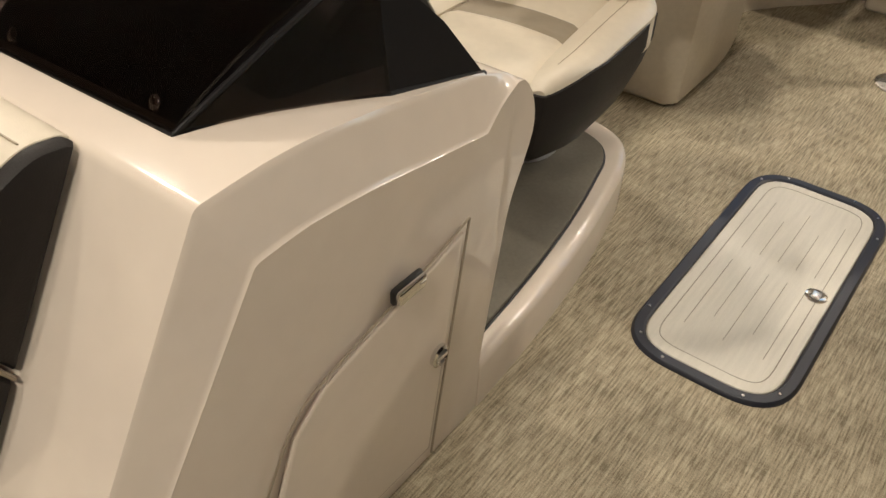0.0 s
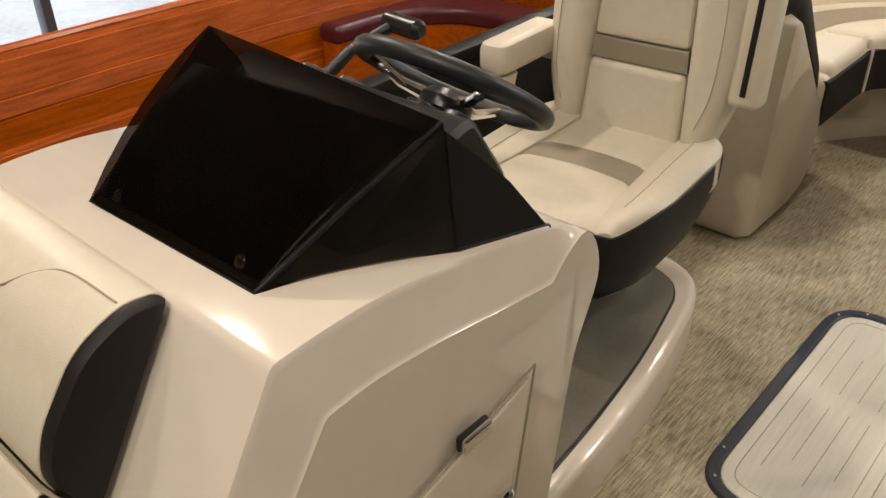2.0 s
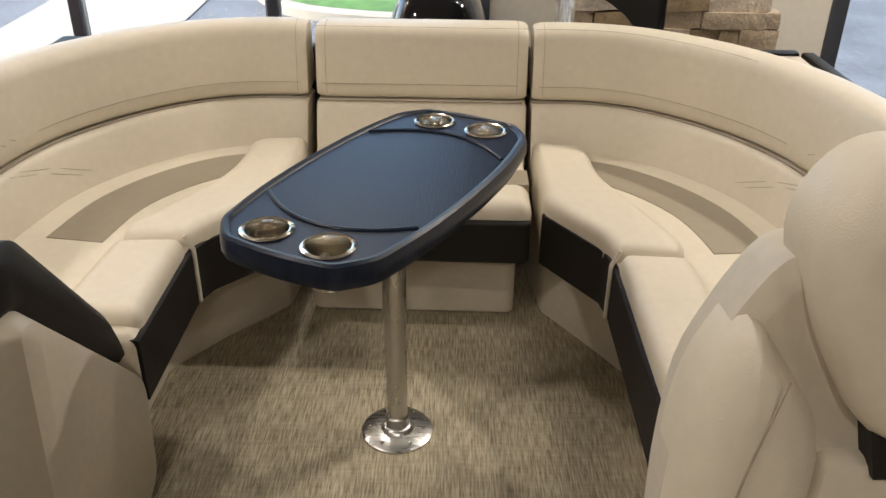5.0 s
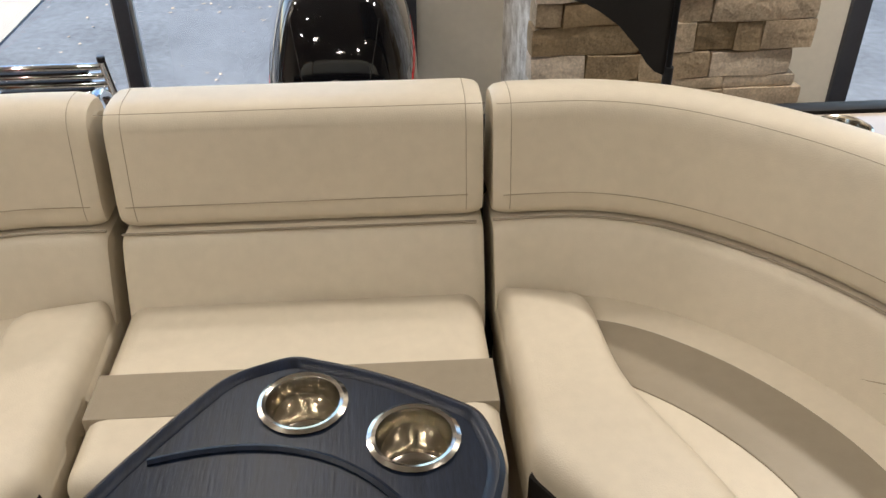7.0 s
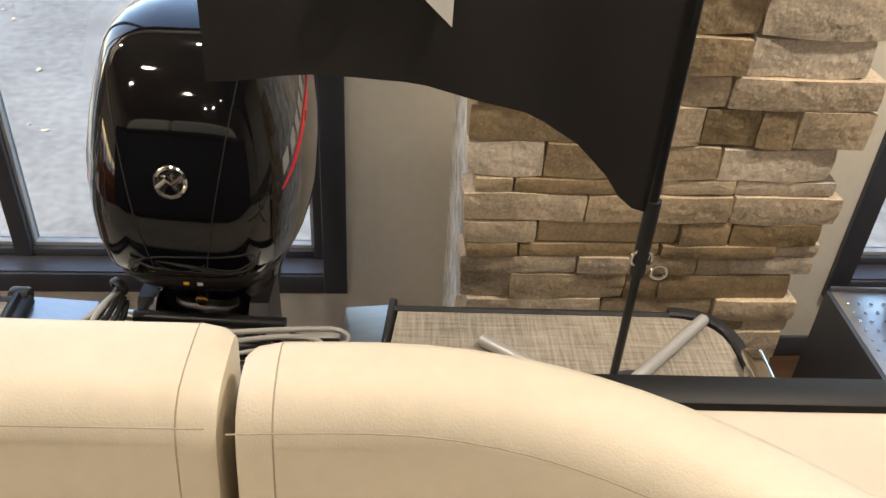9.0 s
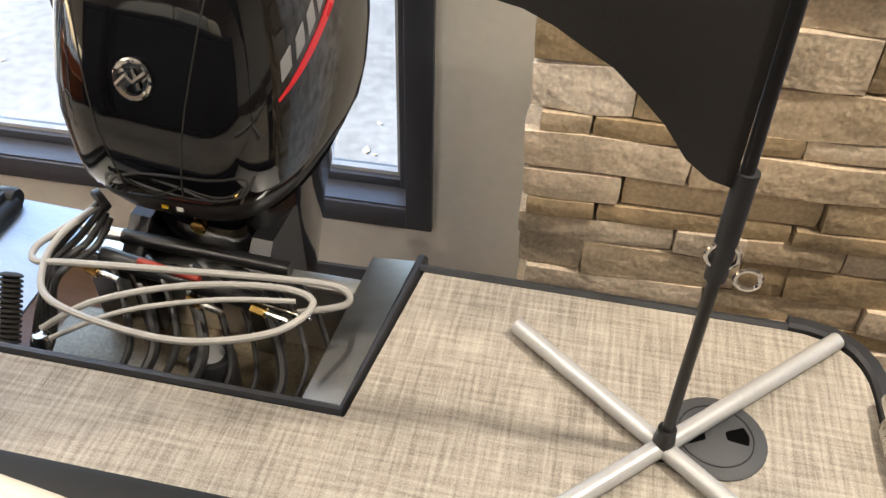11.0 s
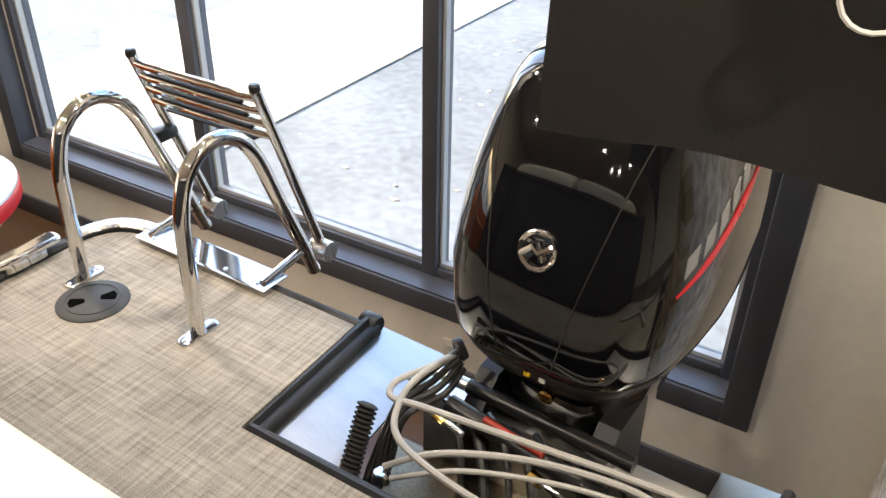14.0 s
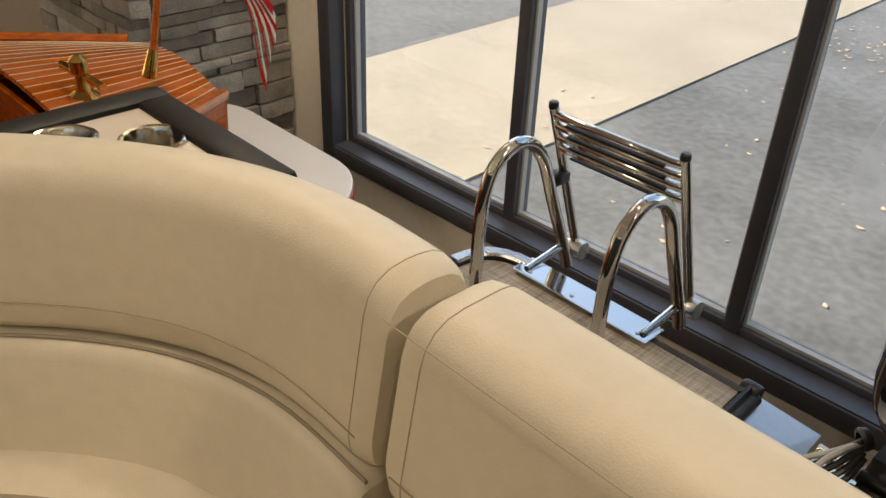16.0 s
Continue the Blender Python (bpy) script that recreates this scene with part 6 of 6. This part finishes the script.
for i in range(4):
    z, y = 0.436 - i * 0.032, 2.043 + i * 0.0115
    bm = bmesh.new()
    path = [(-1.024, y, z), (-0.99, y - 0.005, z), (-0.69, y - 0.005, z), (-0.658, y, z)]
    tube(bm, path, 0.0105, 10)
    part("rung", bm, CHROME, lad, "chrome ladder rung")
    part("tread", boxed(-0.985, -0.71, y - 0.006, y + 0.03, z - 0.022, z - 0.0165, r=0.002), BROWN, lad, "dark rubber tread")
part("strap", boxed(-1.045, -1.005, 2.055, 2.115, 0.235, 0.265, r=0.006), BLACKSATIN, lad)
part("stern_plate", padded([(-1.045, 1.965), (-0.625, 1.965), (-0.625, 2.045), (-1.045, 2.045)], 0.0125, 0.016, 0.001), CHROME, lad, "polished steel stern plate")
for x in (-1.0, -0.86, -0.76, -0.66):
    part("screw", lathed([(0.006, 0.015), (0.006, 0.018), (0, 0.019)], 10, Matrix.Translation((x, 1.985, 0))), STEEL, lad)


def cleat(x, y, label):
    c = thing("deck_cleat", label, "cleat", pose(x, y, 0.012), group="deck cleats")
    part("horn", padded(round_poly([(-0.022, -0.10), (0.022, -0.10), (0.024, 0.10), (-0.024, 0.10)], 0.02, 4), 0.016, 0.030, 0.008), CHROME, c)
    part("base", padded(round_poly([(-0.03, -0.055), (0.03, -0.055), (0.03, 0.055), (-0.03, 0.055)], 0.02, 4), 0.0005, 0.0155, 0.004), STEEL, c)


cleat(CX + 1.235, 1.76, "chrome pop-up cleat on the deck edge")
cleat(CX - 1.235, 1.75, "chrome pop-up cleat on the deck edge")
co = thing("corner_casting", "polished metal corner cap of the deck", "corner cap")
part("cap", swept([(p[0], p[1]) for p in left_edge[1:9]], [(-0.018, 0.0125), (0.020, 0.0125), (0.016, 0.019), (-0.012, 0.019)]), STEEL, co)

# ---------------------------------------------------------------- wooden runabout beside the boat
wb = thing("wooden_runabout", "varnished mahogany runabout with open cockpit", "wooden boat")


def sheer(y):
    return 0.18 - 0.022 * max(0.0, y + 1.0) ** 1.7 * 0.9 if y > -1 else 0.18


def half_w(y):
    return 0.88 - 0.50 * max(0.0, (y - 0.4) / 1.55) ** 2.2 - 0.10 * max(0.0, (-3.0 - y) / 3) ** 2


RX, PX = -2.83, -2.78
ys = [-5.5 + i * 0.5 for i in range(15)] + [1.95]
for sgn in (-1, 1):
    n = 9
    for k in range(n):
        a, b = k / n, (k + 1) / n
        bm = bmesh.new()
        loops = []
        for y in ys:
            zt, zb = sheer(y), -0.62
            def at(s):
                z = zt + (zb - zt) * s
                return RX + sgn * (half_w(y) * (1 - 0.10 * s - 0.25 * s ** 4)), z
            (x0, z0), (x1, z1) = at(a), at(b)
            loops.append([(x0, y, z0 - 0.0015), (x1, y, z1 + 0.0015), (x1 - sgn * 0.022, y, z1 + 0.0015), (x0 - sgn * 0.022, y, z0 - 0.0015)])
        loft(bm, loops)
        part("hull_plank", bm, WOOD, wb)
    for z_off in (0.10, 0.17):
        part("chrome_strip", tubed([(RX + sgn * (half_w(y) - 0.03), y, sheer(y) - z_off) for y in ys[:11]], 0.006, 6), CHROME, wb, "chrome trim strip")
    part("gunwale", tubed([(RX + sgn * half_w(y), y, sheer(y) + 0.008) for y in ys], 0.022, 8), WOOD, wb)
    depth = 0.03
    for k, tall in enumerate((0.165, 0.085, 0.16, 0.20)):   # inner cockpit ceiling planks
        bm = bmesh.new()
        loops = []
        for y in ys[:14] + [1.33]:
            z0, z1 = sheer(y) - depth, sheer(y) - depth - tall
            x = RX + sgn * (half_w(y) - 0.045 - 0.02 * k)
            loops.append([(x, y, z0 - 0.003), (x, y, z1 + 0.003), (x + sgn * 0.012, y, z1 + 0.003), (x + sgn * 0.012, y, z0 - 0.003)])
        part("ceiling_plank", loft(bm, loops), WOOD, wb)
        depth += tall
part("keel", boxed(RX - 0.5, RX + 0.5, -5.4, 1.9, -0.66, -0.6), WOOD, wb)
part("transom", loft(bmesh.new(), [[(RX - 0.37, y, 0.055), (RX + 0.37, y, 0.055), (RX + 0.30, y, -0.6), (RX - 0.30, y, -0.6)] for y in (1.93, 1.965)]), WOOD, wb)
cradle = part("cradle", boxed(RX - 0.6, RX + 0.6, -2.8, -2.5, FLOOR_Z, -0.65), BLACKSATIN, wb)
part("cradle", boxed(RX - 0.6, RX + 0.6, 0.7, 1.0, FLOOR_Z, -0.65), BLACKSATIN, wb)
# stern deck planks with pale seams
n = 20
DECKY = [1.36 + i * 0.074 for i in range(9)]
for k in range(n):
    bm = bmesh.new()
    loops = []
    for y in DECKY:
        w = half_w(y) - 0.03
        x0, x1 = RX - w + 2 * w * k / n, RX - w + 2 * w * (k + 1) / n
        cr = lambda x: sheer(y) + 0.06 * (1 - ((x - RX) / w) ** 2)
        loops.append([(x0 + 0.003, y, cr(x0)), (x1 - 0.003, y, cr(x1)), (x1 - 0.003, y, cr(x1) - 0.02), (x0 + 0.003, y, cr(x0) - 0.02)])
    part("deck_plank", loft(bm, loops), WOOD, wb)
    if k:
        part("deck_seam", tubed([(RX - (half_w(y) - 0.03) + 2 * (half_w(y) - 0.03) * k / n, y, sheer(y) + 0.06 * (1 - ((2 * k / n - 1)) ** 2) - 0.002) for y in DECKY], 0.0035, 5), CAULK, wb, "pale deck seam")
part("bulkhead", boxed(RX - 0.60, RX + 0.60, 1.335, 1.355, -0.5, 0.10), WOOD, wb)
settee = [(RX - 0.77, 0.25), (RX - 0.59, 0.25), (RX - 0.57, 0.72), (RX - 0.30, 1.03), (RX + 0.16, 1.03), (RX + 0.44, 0.72), (RX + 0.46, 0.25), (RX + 0.70, 0.25), (RX + 0.66, 0.95), (RX + 0.50, 1.31), (RX - 0.50, 1.31), (RX - 0.70, 0.95)]
rads = [0.04, 0.06, 0.2, 0.2, 0.2, 0.2, 0.06, 0.04, 0.1, 0.1, 0.1, 0.1]
part("seat_cushion", padded(round_poly(settee, rads, 6), -0.19, -0.085, 0.045, r0=0.01), MAROON, wb, "curved maroon vinyl bench seat")
part("seat_base", padded(inset(ccw(round_poly(settee, rads, 6)), 0.012), -0.499, -0.192, 0.004), WOOD, wb, "varnished curved seat front")
part("cockpit_floor", boxed(RX - 0.62, RX + 0.62, -5.3, 1.33, -0.52, -0.50), SHOWFLOOR, wb)
pl = round_poly([(PX - 0.72, 1.97), (PX + 0.72, 1.97), (PX + 0.66, 2.25), (PX + 0.45, 2.44), (PX - 0.45, 2.44), (PX - 0.66, 2.25)], [0.01, 0.03, 0.2, 0.25, 0.25, 0.2], 7)
sp_ = thing("swim_platform", "white swim platform with a red edge band", "swim platform")
part("deck", padded(pl, -0.36, -0.345, 0.006), WHITEGEL, sp_)
part("edge_band", pillow(bmesh.new(), inset(ccw(pl), -0.004), [(0.004, -0.42), (0.0, -0.415), (0.0, -0.367), (0.004, -0.3615)]), REDSTRIPE, sp_, "red edge band")
part("underside", pillow(bmesh.new(), pl, [(0.12, -0.55), (0.02, -0.43), (0.005, -0.4205)]), CAULK, sp_, "cream platform underside")
part("bracket", boxed(PX - 0.3, PX + 0.3, 1.966, 2.3, -0.7, -0.545), CAULK, sp_)
lt_ = thing("stern_light", "polished brass stern fitting on the wooden deck", "stern light")
zd = sheer(1.5) + 0.03
part("base", lathed([(0.05, 0), (0.05, 0.01), (0.025, 0.03), (0.018, 0.08), (0.03, 0.09), (0.03, 0.13), (0.012, 0.15), (0, 0.15)], 18, Matrix.Translation((RX + 0.27, 1.50, zd + 0.008))), BRASS, lt_)
part("arm", tubed([(RX + 0.17, 1.48, zd + 0.10), (RX + 0.37, 1.53, zd + 0.07)], 0.014, 10), BRASS, lt_)
ff = thing("flag_staff", "varnished wooden stern staff with striped flag", "flag staff")
sb = Vector((RX + 0.19, 1.76, sheer(1.76) + 0.025))
part("socket", tubed([tuple(sb - Vector((0, 0, 0.01))), tuple(sb + Vector((0.01, 0.03, 0.12)))], [0.035, 0.016], 12), BRASS, ff, "brass staff socket")
part("staff", tubed([tuple(sb + Vector((0.01, 0.03, 0.11))), tuple(sb + Vector((0.07, 0.20, 0.95)))], 0.013, 10), WOOD, ff)
st = sb + Vector((0.07, 0.20, 0.93))
for i in range(9):
    bm = bmesh.new()
    pts0, pts1 = [], []
    for j in range(12):
        t = j / 11
        p = st + Vector((0.02 + 0.16 * t, 0.16 * t + 0.03 * math.sin(7 * t + i * .5), -0.034 * i - 0.66 * t))
        pts0.append(p)
        pts1.append(p + Vector((0.002, 0.004 * math.sin(5 * t), -0.033)))
    a = [bm.verts.new(p) for p in pts0]
    b = [bm.verts.new(p) for p in pts1]
    c = [bm.verts.new(p + Vector((0, 0.0015, 0))) for p in pts0]
    d = [bm.verts.new(p + Vector((0, 0.0015, 0))) for p in pts1]
    for j in range(11):
        bm.faces.new((a[j], a[j + 1], b[j + 1], b[j]))
        bm.faces.new((c[j], d[j], d[j + 1], c[j + 1]))
        bm.faces.new((a[j], c[j], c[j + 1], a[j + 1]))
        bm.faces.new((b[j], b[j + 1], d[j + 1], d[j]))
    part("flag_stripe", bm, REDSTRIPE if i % 2 == 0 else WHITEPRINT, ff)

# ---------------------------------------------------------------- metal boarding steps behind the pillar
stp = thing("boarding_steps", "perforated aluminium boarding steps beside the boat", "steps")
for i, (z, x0, x1) in enumerate(((-0.38, 1.93, 2.145), (-0.20, 2.15, 2.55))):
    part("tread", boxed(x0, x1, 2.02, 2.62, z - 0.03, z, r=0.004), ALU, stp, "perforated aluminium tread")
    part("riser", boxed(x0 - 0.014, x0 - 0.001, 2.02, 2.62, FLOOR_Z if i == 0 else z - 0.178, z - 0.002), FRAMEM, stp)
    bm = bmesh.new()
    for a in range(int((x1 - x0) / 0.04)):
        for b in range(12):
            lathe(bm, [(0.005, 0.0), (0.006, 0.003), (0.004, 0.0035)], 6, Matrix.Translation((x0 + 0.03 + a * 0.04, 2.06 + b * 0.045, z)))
    tagged(part("tread_studs", bm, STEEL, stp), kind="stuff")
    part("side_frame", boxed(x0, x1, 2.006, 2.019, FLOOR_Z, z + 0.01, r=0.003), FRAMEM, stp)
    part("side_frame", boxed(x0, x1, 2.621, 2.634, FLOOR_Z, z + 0.01, r=0.003), FRAMEM, stp)

pillar("stone_pillar_1", 0.335, 1.215, -0.755, STONE, "tan and grey stacked ledge stone pillar", 4, 1.6)
pillar("stone_pillar_2", -4.7, -3.72, -0.755, GREYSTONE, "grey and tan stacked ledge stone pillar", 9, 1.6, True)
